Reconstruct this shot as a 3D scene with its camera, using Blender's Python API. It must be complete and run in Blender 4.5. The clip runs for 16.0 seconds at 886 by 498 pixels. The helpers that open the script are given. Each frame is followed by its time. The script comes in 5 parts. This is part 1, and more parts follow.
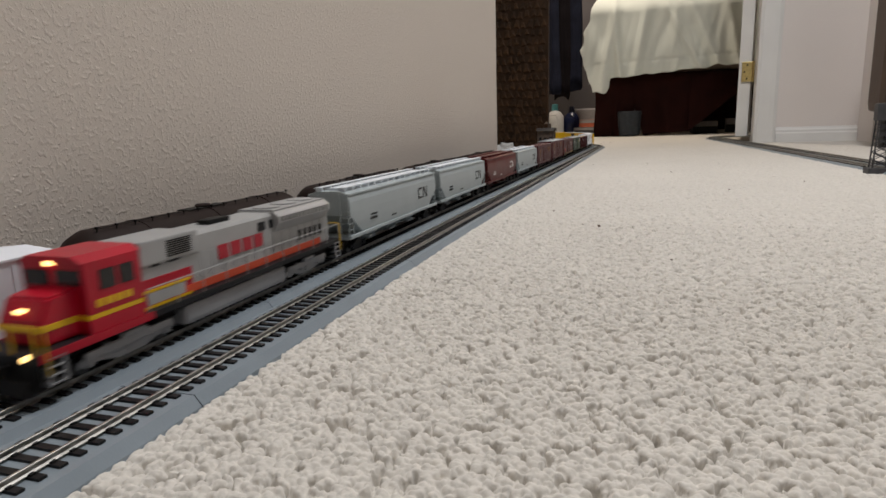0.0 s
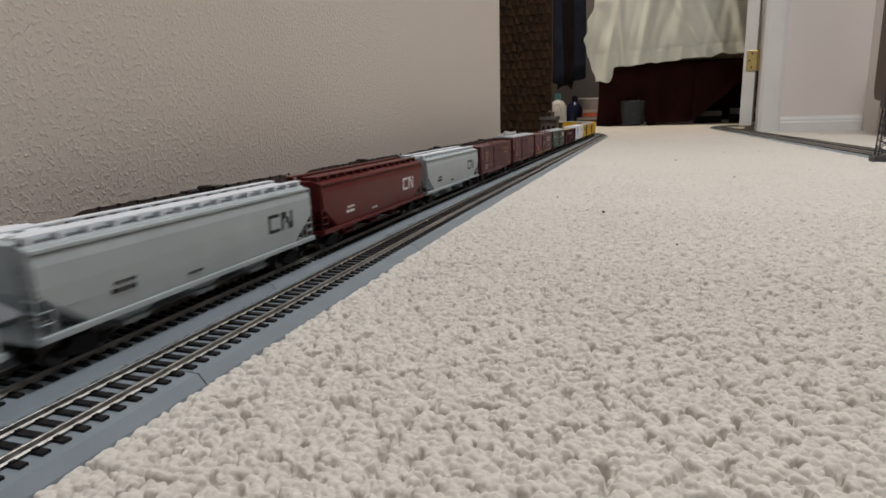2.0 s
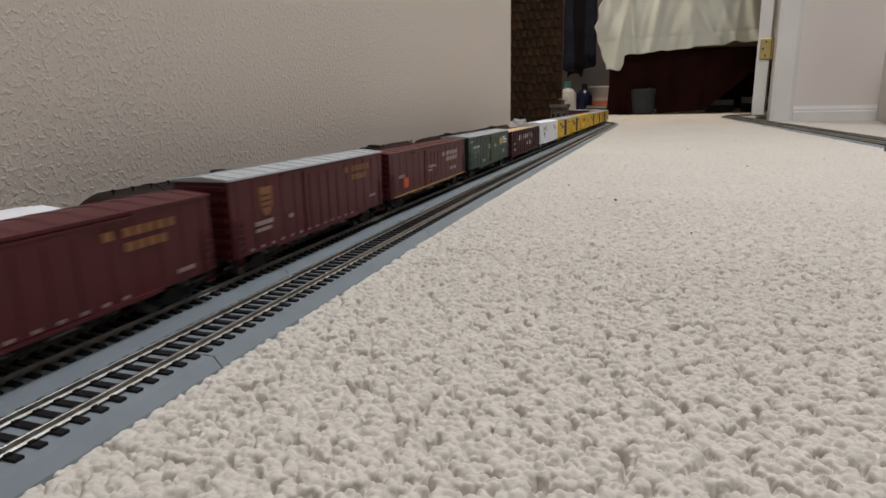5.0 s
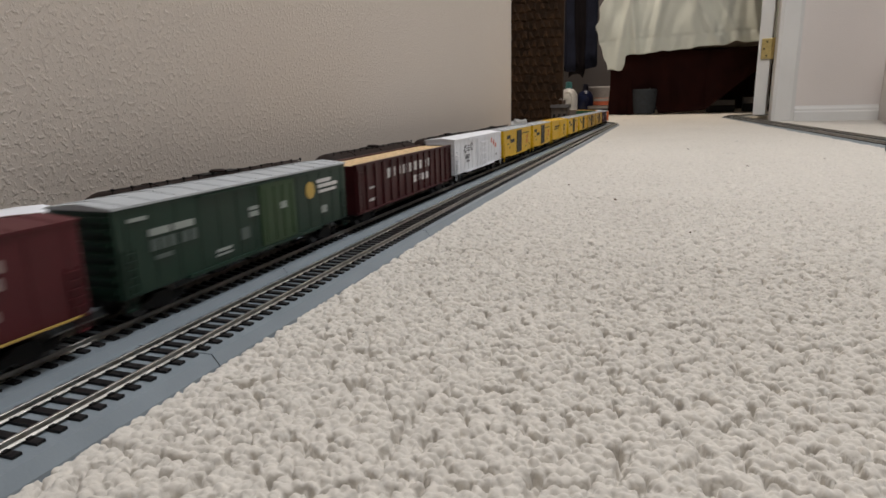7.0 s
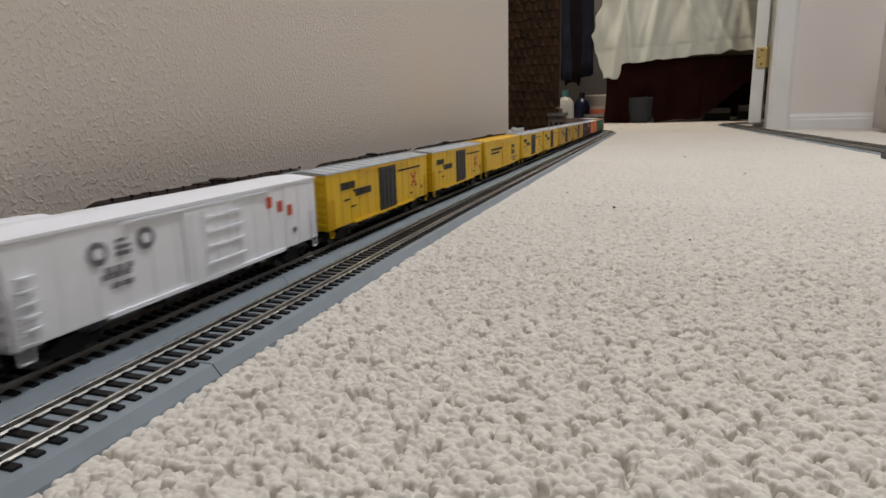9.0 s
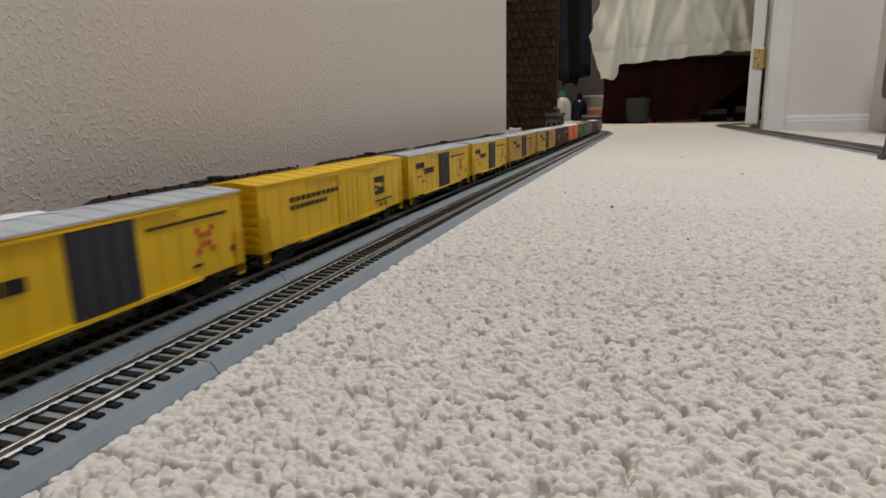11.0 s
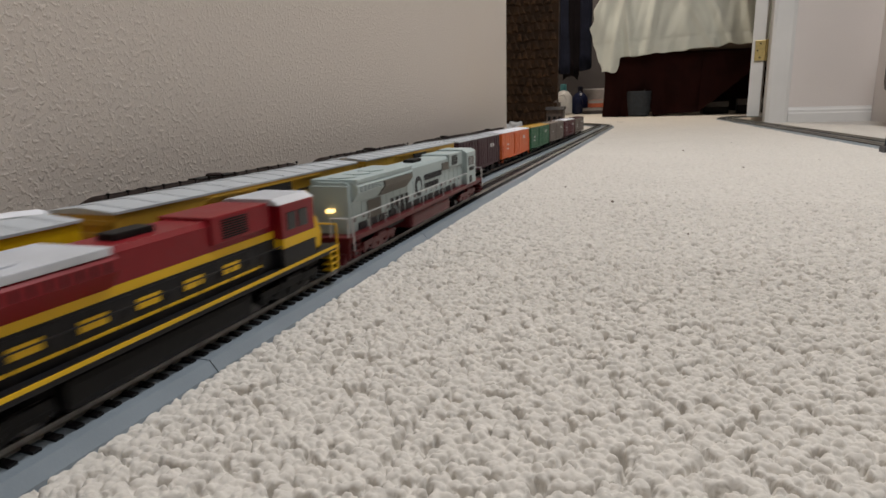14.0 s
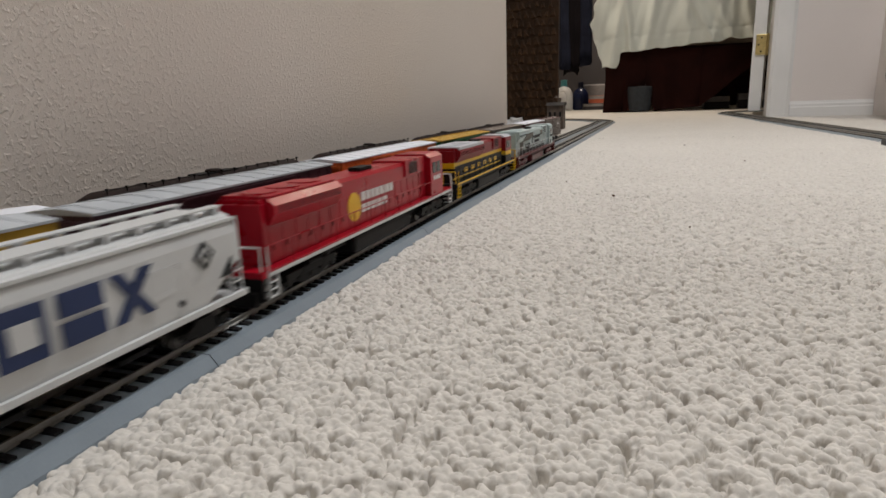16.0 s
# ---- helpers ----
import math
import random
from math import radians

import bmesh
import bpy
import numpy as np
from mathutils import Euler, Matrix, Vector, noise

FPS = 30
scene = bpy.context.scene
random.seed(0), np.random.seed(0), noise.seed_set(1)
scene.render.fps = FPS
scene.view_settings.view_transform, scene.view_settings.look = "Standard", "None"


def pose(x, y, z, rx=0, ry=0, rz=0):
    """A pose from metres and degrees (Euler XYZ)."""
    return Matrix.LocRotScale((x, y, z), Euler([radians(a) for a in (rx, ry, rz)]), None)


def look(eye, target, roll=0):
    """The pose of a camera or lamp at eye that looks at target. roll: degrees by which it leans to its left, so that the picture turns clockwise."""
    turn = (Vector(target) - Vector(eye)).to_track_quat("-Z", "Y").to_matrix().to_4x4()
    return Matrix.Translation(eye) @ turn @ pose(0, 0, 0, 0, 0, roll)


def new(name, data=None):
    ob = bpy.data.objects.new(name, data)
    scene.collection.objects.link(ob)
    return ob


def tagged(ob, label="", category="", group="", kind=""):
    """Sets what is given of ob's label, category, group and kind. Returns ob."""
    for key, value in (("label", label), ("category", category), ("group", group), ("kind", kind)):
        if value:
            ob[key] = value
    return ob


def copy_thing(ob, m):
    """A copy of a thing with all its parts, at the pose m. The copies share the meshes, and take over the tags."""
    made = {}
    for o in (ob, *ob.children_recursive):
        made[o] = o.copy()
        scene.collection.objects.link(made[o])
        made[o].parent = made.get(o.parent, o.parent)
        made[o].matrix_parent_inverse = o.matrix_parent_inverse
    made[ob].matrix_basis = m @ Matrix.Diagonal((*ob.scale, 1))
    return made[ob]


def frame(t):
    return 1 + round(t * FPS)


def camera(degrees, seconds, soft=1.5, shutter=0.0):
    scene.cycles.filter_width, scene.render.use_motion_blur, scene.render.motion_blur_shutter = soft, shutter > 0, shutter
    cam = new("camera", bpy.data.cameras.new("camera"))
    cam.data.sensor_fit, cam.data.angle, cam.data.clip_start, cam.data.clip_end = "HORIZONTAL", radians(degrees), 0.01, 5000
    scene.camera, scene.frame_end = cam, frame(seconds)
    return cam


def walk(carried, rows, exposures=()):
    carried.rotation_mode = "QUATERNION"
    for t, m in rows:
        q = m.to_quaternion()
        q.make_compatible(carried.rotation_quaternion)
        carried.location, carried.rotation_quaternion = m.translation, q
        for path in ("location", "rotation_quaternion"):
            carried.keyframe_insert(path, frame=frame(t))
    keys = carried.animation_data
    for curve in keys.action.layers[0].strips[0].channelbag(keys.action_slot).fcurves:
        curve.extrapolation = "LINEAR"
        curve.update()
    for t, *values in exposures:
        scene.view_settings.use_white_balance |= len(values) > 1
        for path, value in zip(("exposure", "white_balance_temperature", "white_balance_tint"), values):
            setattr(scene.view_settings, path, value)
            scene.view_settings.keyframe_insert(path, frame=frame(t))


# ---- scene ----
PATH = [
    (0, (0.173, -0.001, 0.1), (-0.422, 1.867, -0.294), -1.8),
    (0.5, (0.173, -0.001, 0.1), (-0.424, 1.866, -0.298), -1.9),
    (1, (0.174, -0.001, 0.099), (-0.425, 1.865, -0.301), -2.0),
    (1.5, (0.173, -0.001, 0.099), (-0.425, 1.863, -0.312), -1.8),
    (2, (0.171, 0.0, 0.095), (-0.429, 1.86, -0.33), -1.7),
    (2.5, (0.167, 0.0, 0.094), (-0.435, 1.855, -0.348), -1.4),
    (3, (0.167, 0.0, 0.093), (-0.441, 1.852, -0.356), -1.3),
    (3.5, (0.167, 0.0, 0.094), (-0.445, 1.849, -0.361), -1.2),
    (4, (0.167, 0.0, 0.094), (-0.449, 1.847, -0.365), -1.2),
    (6.5, (0.168, 0.001, 0.093), (-0.455, 1.844, -0.371), -1.4),
    (7, (0.169, 0.0, 0.093), (-0.456, 1.844, -0.368), -1.4),
    (7.5, (0.168, 0.001, 0.093), (-0.457, 1.845, -0.363), -1.5),
    (8, (0.168, 0.0, 0.094), (-0.455, 1.847, -0.352), -1.5),
    (8.5, (0.168, 0.0, 0.094), (-0.453, 1.85, -0.346), -1.6),
    (9, (0.167, 0.0, 0.093), (-0.45, 1.852, -0.342), -1.5),
    (11.5, (0.166, 0.0, 0.092), (-0.441, 1.856, -0.343), -1.3),
    (12, (0.166, 0.001, 0.093), (-0.44, 1.855, -0.348), -1.3),
    (12.5, (0.166, 0.001, 0.093), (-0.441, 1.854, -0.353), -1.4),
    (13, (0.167, 0.001, 0.093), (-0.443, 1.852, -0.355), -1.6),
    (13.5, (0.167, 0.001, 0.092), (-0.444, 1.852, -0.357), -1.6),
    (14, (0.167, 0.001, 0.093), (-0.444, 1.85, -0.36), -1.6),
    (14.5, (0.167, 0.001, 0.092), (-0.446, 1.85, -0.361), -1.8),
    (15, (0.167, 0.001, 0.092), (-0.447, 1.849, -0.365), -1.9),
    (15.5, (0.167, 0.002, 0.091), (-0.449, 1.848, -0.367), -2.1),
    (16, (0.167, 0.002, 0.091), (-0.448, 1.848, -0.371), -2.0),
]
cam = camera(72.2, 16.0, soft=1.6, shutter=0.5)
walk(cam, [(t, look(eye, target, roll)) for t, eye, target, roll in PATH])

# ---- light ----
world = bpy.data.worlds.new("world")
scene.world = world
world.use_nodes = True
world.node_tree.nodes["Background"].inputs[0].default_value = (0.9, 0.85, 0.8, 1)
world.node_tree.nodes["Background"].inputs[1].default_value = 0.02
scene.view_settings.exposure = 0.0


def area(name, m, size, watts, colour):
    d = bpy.data.lights.new(name, "AREA")
    d.shape, d.size, d.energy, d.color = "DISK", size, watts, colour
    ob = new(name, d)
    ob.matrix_world = m
    return ob


area("ceiling_lamp_hall", pose(1.3, -0.8, 2.36), 0.45, 8.5, (0.93, 0.935, 0.95))
area("ceiling_lamp_far", pose(0.5, 0.9, 2.36), 0.30, 38, (0.93, 0.935, 0.95))
area("ceiling_lamp_bedroom", pose(-0.25, 4.2, 2.36), 0.3, 34, (1.0, 0.86, 0.70))
# added fill over the closet floor, unseen, brightens the jugs
area("closet_fill_light", pose(-0.35, 5.75, 2.36), 0.2, 22, (1.0, 0.88, 0.74))


# ---- materials ----
def mat(name, colour, rough=0.5, metal=0.0, vary=0.12, scale=60.0, bump=0.0, bump_scale=300.0, spec=0.5, per_object=0.0):
    m = bpy.data.materials.new(name)
    m.use_nodes = True
    nt = m.node_tree
    n, l = nt.nodes, nt.links
    b = n["Principled BSDF"]
    b.inputs["Roughness"].default_value = rough
    b.inputs["Metallic"].default_value = metal
    b.inputs["Specular IOR Level"].default_value = spec
    co = n.new("ShaderNodeTexCoord")
    big = n.new("ShaderNodeTexNoise")
    big.inputs["Scale"].default_value, big.inputs["Detail"].default_value = scale, 6
    l.new(co.outputs["Object"], big.inputs["Vector"])
    ramp = n.new("ShaderNodeValToRGB")
    lo = [c * (1 - vary) for c in colour]
    hi = [min(1, c * (1 + vary)) for c in colour]
    ramp.color_ramp.elements[0].color, ramp.color_ramp.elements[1].color = (*lo, 1), (*hi, 1)
    ramp.color_ramp.elements[0].position, ramp.color_ramp.elements[1].position = 0.3, 0.7
    l.new(big.outputs["Fac"], ramp.inputs["Fac"])
    out = ramp.outputs["Color"]
    if per_object:
        info = n.new("ShaderNodeObjectInfo")
        mul = n.new("ShaderNodeMapRange")
        mul.inputs["To Min"].default_value, mul.inputs["To Max"].default_value = 1 - per_object, 1 + per_object
        l.new(info.outputs["Random"], mul.inputs["Value"])
        hsv = n.new("ShaderNodeHueSaturation")
        l.new(mul.outputs["Result"], hsv.inputs["Value"])
        l.new(out, hsv.inputs["Color"])
        out = hsv.outputs["Color"]
    l.new(out, b.inputs["Base Color"])
    rr = n.new("ShaderNodeMapRange")
    rr.inputs["To Min"].default_value, rr.inputs["To Max"].default_value = max(0.03, rough - 0.08), min(1, rough + 0.1)
    l.new(big.outputs["Fac"], rr.inputs["Value"])
    l.new(rr.outputs["Result"], b.inputs["Roughness"])
    if bump:
        fine = n.new("ShaderNodeTexNoise")
        fine.inputs["Scale"].default_value, fine.inputs["Detail"].default_value = bump_scale, 4
        l.new(co.outputs["Object"], fine.inputs["Vector"])
        bp = n.new("ShaderNodeBump")
        bp.inputs["Strength"].default_value, bp.inputs["Distance"].default_value = 1.0, bump
        l.new(fine.outputs["Fac"], bp.inputs["Height"])
        l.new(bp.outputs["Normal"], b.inputs["Normal"])
    return m


def glow(name, colour, power):
    m = bpy.data.materials.new(name)
    m.use_nodes = True
    b = m.node_tree.nodes["Principled BSDF"]
    b.inputs["Base Color"].default_value = (*colour, 1)
    b.inputs["Emission Color"].default_value = (*colour, 1)
    b.inputs["Emission Strength"].default_value = power
    return m


def plaster(name, colour, height=0.0011, scale=95, sparse=0.50):
    """Orange-peel wall paint: scattered raised blobs over a faint fine grain."""
    m = bpy.data.materials.new(name)
    m.use_nodes = True
    nt = m.node_tree
    n, l = nt.nodes, nt.links
    b = n["Principled BSDF"]
    b.inputs["Roughness"].default_value = 0.55
    b.inputs["Specular IOR Level"].default_value = 0.4
    co = n.new("ShaderNodeTexCoord")

    def noise_node(sc, detail, rough, distort=0.0):
        t = n.new("ShaderNodeTexNoise")
        t.inputs["Scale"].default_value, t.inputs["Detail"].default_value, t.inputs["Roughness"].default_value = sc, detail, rough
        t.inputs["Distortion"].default_value = distort
        l.new(co.outputs["Object"], t.inputs["Vector"])
        return t

    def times(value, k, plus=None):
        x = n.new("ShaderNodeMath")
        x.operation = "MULTIPLY_ADD"
        l.new(value, x.inputs[0])
        x.inputs[1].default_value, x.inputs[2].default_value = k, 0.0
        if plus is not None:
            l.new(plus, x.inputs[2])
        return x.outputs[0]

    a = noise_node(scale, 2, 0.5, 0.08)
    r = n.new("ShaderNodeMapRange")
    r.interpolation_type = "SMOOTHSTEP"
    r.inputs["From Min"].default_value, r.inputs["From Max"].default_value = sparse, sparse + 0.17
    l.new(a.outputs["Fac"], r.inputs["Value"])
    second = noise_node(scale * 2.3, 2, 0.5, 0.2)
    r2 = n.new("ShaderNodeMapRange")
    r2.interpolation_type = "SMOOTHSTEP"
    r2.inputs["From Min"].default_value, r2.inputs["From Max"].default_value = sparse + 0.04, sparse + 0.22
    l.new(second.outputs["Fac"], r2.inputs["Value"])
    h = times(r2.outputs["Result"], 0.38, r.outputs["Result"])
    h = times(noise_node(scale * 5, 3, 0.6).outputs["Fac"], 0.10, h)
    bp = n.new("ShaderNodeBump")
    bp.inputs["Strength"].default_value, bp.inputs["Distance"].default_value = 1.0, height
    l.new(h, bp.inputs["Height"])
    l.new(bp.outputs["Normal"], b.inputs["Normal"])
    c = n.new("ShaderNodeValToRGB")
    c.color_ramp.elements[0].color = (*[v * 0.95 for v in colour], 1)
    c.color_ramp.elements[1].color = (*[v * 1.05 for v in colour], 1)
    l.new(noise_node(2.5, 5, 0.5).outputs["Fac"], c.inputs["Fac"])
    l.new(c.outputs["Color"], b.inputs["Base Color"])
    return m


def carpet_material():
    m = bpy.data.materials.new("carpet")
    m.use_nodes = True
    nt = m.node_tree
    n, l = nt.nodes, nt.links
    b = n["Principled BSDF"]
    b.inputs["Roughness"].default_value = 0.95
    b.inputs["Specular IOR Level"].default_value = 0.1
    b.inputs["Sheen Weight"].default_value = 0.25
    co = n.new("ShaderNodeTexCoord")
    v = n.new("ShaderNodeTexVoronoi")
    v.inputs["Scale"].default_value, v.inputs["Randomness"].default_value = 420, 1.0
    l.new(co.outputs["Object"], v.inputs["Vector"])
    f = n.new("ShaderNodeTexNoise")
    f.inputs["Scale"].default_value, f.inputs["Detail"].default_value = 1500, 3
    l.new(co.outputs["Object"], f.inputs["Vector"])
    add = n.new("ShaderNodeMath")
    add.operation = "MULTIPLY_ADD"
    add.inputs[1].default_value = 0.25
    inv = n.new("ShaderNodeMath")
    inv.operation = "SUBTRACT"
    inv.inputs[0].default_value = 1.0
    l.new(v.outputs["Distance"], inv.inputs[1])
    l.new(f.outputs["Fac"], add.inputs[0])
    l.new(inv.outputs[0], add.inputs[2])
    bp = n.new("ShaderNodeBump")
    bp.inputs["Strength"].default_value, bp.inputs["Distance"].default_value = 0.5, 0.0007
    l.new(add.outputs[0], bp.inputs["Height"])
    l.new(bp.outputs["Normal"], b.inputs["Normal"])
    big = n.new("ShaderNodeTexNoise")
    big.inputs["Scale"].default_value, big.inputs["Detail"].default_value = 5, 6
    l.new(co.outputs["Object"], big.inputs["Vector"])
    c = n.new("ShaderNodeValToRGB")
    c.color_ramp.elements[0].color, c.color_ramp.elements[1].color = (0.605, 0.57, 0.52, 1), (0.705, 0.668, 0.615, 1)
    l.new(big.outputs["Fac"], c.inputs["Fac"])
    fleck = n.new("ShaderNodeTexNoise")
    fleck.inputs["Scale"].default_value, fleck.inputs["Detail"].default_value = 160, 4
    l.new(co.outputs["Object"], fleck.inputs["Vector"])
    mr = n.new("ShaderNodeMapRange")
    mr.inputs["From Min"].default_value, mr.inputs["From Max"].default_value = 0.3, 0.7
    mr.inputs["To Min"].default_value, mr.inputs["To Max"].default_value = 0.9, 1.05
    l.new(fleck.outputs["Fac"], mr.inputs["Value"])
    hsv = n.new("ShaderNodeHueSaturation")
    l.new(mr.outputs["Result"], hsv.inputs["Value"])
    l.new(c.outputs["Color"], hsv.inputs["Color"])
    l.new(hsv.outputs["Color"], b.inputs["Base Color"])
    return m


CARPET = carpet_material()
WALL = plaster("wall_paint_taupe", (0.67, 0.602, 0.538), 0.00024, 320, 0.49)
WALL_FAR = plaster("wall_paint_greige", (0.76, 0.70, 0.665), 0.00025, 200)
# closet grey, darkened far below its paint for the shade in there
CLOSET_SHADED = plaster("closet_grey_shaded", (0.075, 0.066, 0.068), 0.0006)
CEIL = plaster("ceiling_paint_white", (0.75, 0.72, 0.68), 0.001)
TRIM = mat("trim_white_gloss", (0.76, 0.75, 0.73), 0.35, vary=0.04, scale=8)
BRASS = mat("brass", (0.72, 0.58, 0.26), 0.32, 1.0, 0.12, 90)
BED_GREY = mat("roadbed_grey_plastic", (0.225, 0.265, 0.30), 0.30, vary=0.07, scale=40, bump=0.00006, bump_scale=900, per_object=0.05)
TIE = mat("tie_black_plastic", (0.009, 0.008, 0.009), 0.5, vary=0.25, scale=200, per_object=0.3, spec=0.3)
RAIL = mat("rail_nickel", (0.42, 0.405, 0.375), 0.42, 1.0, 0.2, 120)
STEEL_BLUED = mat("wheel_dark_metal", (0.10, 0.095, 0.09), 0.4, 1.0, 0.2, 300)
BLACK = mat("black_plastic", (0.006, 0.0055, 0.0055), 0.55, vary=0.3, scale=150, spec=0.22)
GLASS = mat("cab_glass_dark", (0.010, 0.009, 0.010), 0.15, vary=0.1, spec=0.4)
HEADLAMP = glow("headlamp_glow", (1.0, 0.62, 0.22), 3.2)
CAN_BROWN = mat("wicker_brown", (0.034, 0.017, 0.0075), 0.6, vary=0.6, scale=14, bump=0.0012, bump_scale=160, per_object=0.3, spec=0.15)
SHEET = mat("sheet_pale_sage", (0.67, 0.705, 0.66), 0.85, vary=0.05, scale=6, bump=0.0006, bump_scale=300)
SKIRT = mat("bed_skirt_brown", (0.018, 0.0045, 0.0034), 0.8, vary=0.25, scale=9, bump=0.001, bump_scale=60, spec=0.08)


# ---- mesh helpers ----
def mesh_from(bm, name):
    me = bpy.data.meshes.new(name)
    bm.normal_update()
    bm.to_mesh(me)
    bm.free()
    return me


def part(name, bm, material, parent=None, label="", smooth=False):
    me = mesh_from(bm, name)
    me.materials.append(material)
    if smooth:
        for p in me.polygons:
            p.use_smooth = True
    ob = new(name, me)
    if parent is not None:
        ob.parent = parent
    if label:
        ob["label"] = label
    return ob


def thing(name, label, category, group="", kind=""):
    ob = new(name)
    ob.empty_display_size = 0.02
    return tagged(ob, label, category, group, kind)


def box(bm, x0, x1, y0, y1, z0, z1, bevel=0.0):
    b2 = bmesh.new() if bevel else bm
    vs = [b2.verts.new((x, y, z)) for z in (z0, z1) for y in (y0, y1) for x in (x0, x1)]
    for f in ((0, 2, 3, 1), (4, 5, 7, 6), (0, 1, 5, 4), (2, 6, 7, 3), (0, 4, 6, 2), (1, 3, 7, 5)):
        b2.faces.new([vs[i] for i in f])
    if bevel:
        bmesh.ops.bevel(b2, geom=list(b2.edges), offset=bevel, segments=2, affect="EDGES", profile=0.6)
        me = bpy.data.meshes.new("tmp")
        b2.to_mesh(me)
        b2.free()
        bm.from_mesh(me)
        bpy.data.meshes.remove(me)
    return bm


def one_box(*a, bevel=0.0):
    return box(bmesh.new(), *a, bevel=bevel)


def prism(bm, profile, y0, y1, shrink=None):
    """Extrude a closed (x, z) profile along y."""
    a = [bm.verts.new((x, y0, z)) for x, z in profile]
    b = [bm.verts.new((x, y1, z)) for x, z in profile]
    k = len(profile)
    for i in range(k):
        bm.faces.new((a[i], a[(i + 1) % k], b[(i + 1) % k], b[i]))
    bm.faces.new(a[::-1])
    bm.faces.new(b)
    bmesh.ops.recalc_face_normals(bm, faces=bm.faces[:])
    return bm


def side_prism(bm, profile, x0, x1):
    """Extrude a closed (y, z) profile along x."""
    a = [bm.verts.new((x0, y, z)) for y, z in profile]
    b = [bm.verts.new((x1, y, z)) for y, z in profile]
    k = len(profile)
    for i in range(k):
        bm.faces.new((a[i], a[(i + 1) % k], b[(i + 1) % k], b[i]))
    bm.faces.new(a[::-1])
    bm.faces.new(b)
    bmesh.ops.recalc_face_normals(bm, faces=bm.faces[:])
    return bm


def rod(bm, p, q, r, n=6):
    p, q = Vector(p), Vector(q)
    d = (q - p).normalized()
    u = d.orthogonal().normalized()
    w = d.cross(u)
    ring = [[bm.verts.new(c + (u * math.cos(2 * math.pi * i / n) + w * math.sin(2 * math.pi * i / n)) * r) for i in range(n)] for c in (p, q)]
    for i in range(n):
        bm.faces.new((ring[0][i], ring[0][(i + 1) % n], ring[1][(i + 1) % n], ring[1][i]))
    bm.faces.new(ring[0][::-1])
    bm.faces.new(ring[1])
    return bm


def lathe(profile, n=20, axis="z"):
    """Turn an (r, h) profile about an axis."""
    bm = bmesh.new()
    rings = []
    for r, h in profile:
        ring = []
        for i in range(n):
            a = 2 * math.pi * i / n
            c, s = r * math.cos(a), r * math.sin(a)
            ring.append(bm.verts.new((c, s, h) if axis == "z" else ((h, c, s) if axis == "x" else (c, h, s))))
        rings.append(ring)
    for a, b in zip(rings, rings[1:]):
        for i in range(n):
            bm.faces.new((a[i], a[(i + 1) % n], b[(i + 1) % n], b[i]))
    bm.faces.new(rings[0][::-1])
    bm.faces.new(rings[-1])
    bmesh.ops.recalc_face_normals(bm, faces=bm.faces[:])
    return bm


# ---- the line of the tracks ----
BEND, S1, S2, SC, RAD = 0.018, 0.35, 0.7, 2.5, 0.56
FAR, TANK, RAIL_Z, GAUGE = -0.0434, -0.0868, 0.0075, 0.0155


def heading(s):
    if s < S1:
        return 0.0
    if s < S2:
        return -BEND * (s - S1) / (S2 - S1)
    if s < SC:
        return -BEND
    return min(-BEND + (s - SC) / RAD, math.pi)


STEP = 0.01
LINE = []
_x, _y = 0.0, -6.0
for _i in range(1600):
    _s = -6 + _i * STEP
    LINE.append((_x, _y, heading(_s)))
    _h = heading(_s + STEP / 2)
    _x, _y = _x - math.sin(_h) * STEP, _y + math.cos(_h) * STEP


def on_line(s, off):
    i = (s + 6) / STEP
    k = max(0, min(len(LINE) - 2, int(i)))
    a = i - k
    x, y, h = [u * (1 - a) + v * a for u, v in zip(LINE[k], LINE[k + 1])]
    return x + off * math.cos(h), y + off * math.sin(h), h


def right_line(s, off):
    """The pair of tracks on the other side: straight, then a turn to the right behind the door."""
    s0, r = 3.3, 0.5
    h0 = 0.03
    if s < s0:
        x, y, h = 0.645 - h0 * s, s, h0
    else:
        a = min((s - s0) / r, math.pi * 0.55)
        cx, cy = 0.645 - h0 * s0 + r, s0
        h = h0 - a
        x, y = cx - r * math.cos(a), cy + r * math.sin(a)
        rest = s - s0 - a * r
        x, y = x - math.sin(h) * rest, y + math.cos(h) * rest
    return x + off * math.cos(h), y + off * math.sin(h), h


# ---- the room ----
WX = -0.128      # face of the long wall
WEND = 1.38      # its end


def nubs(X, Y, cell, seed, long, short):
    """Height of a looped pile: rounded tufts with jittered centres."""
    rng = np.random.RandomState(seed)
    tab = rng.rand(512, 512, 4)
    gx, gy = np.floor(X / cell).astype(int), np.floor(Y / cell).astype(int)
    best = np.full(X.shape, -1.0)
    for dx in (-1, 0, 1):
        for dy in (-1, 0, 1):
            r = tab[(gx + dx) % 512, (gy + dy) % 512]
            ang = r[..., 3] * math.pi
            u, v = X / cell - (gx + dx + r[..., 0]), Y / cell - (gy + dy + r[..., 1])
            a, b = u * np.cos(ang) + v * np.sin(ang), -u * np.sin(ang) + v * np.cos(ang)
            d2 = (a / long) ** 2 + (b / short) ** 2
            best = np.maximum(best, (0.6 + 0.4 * r[..., 2]) * np.sqrt(np.maximum(0, 1 - d2)))
    return np.maximum(best, 0)


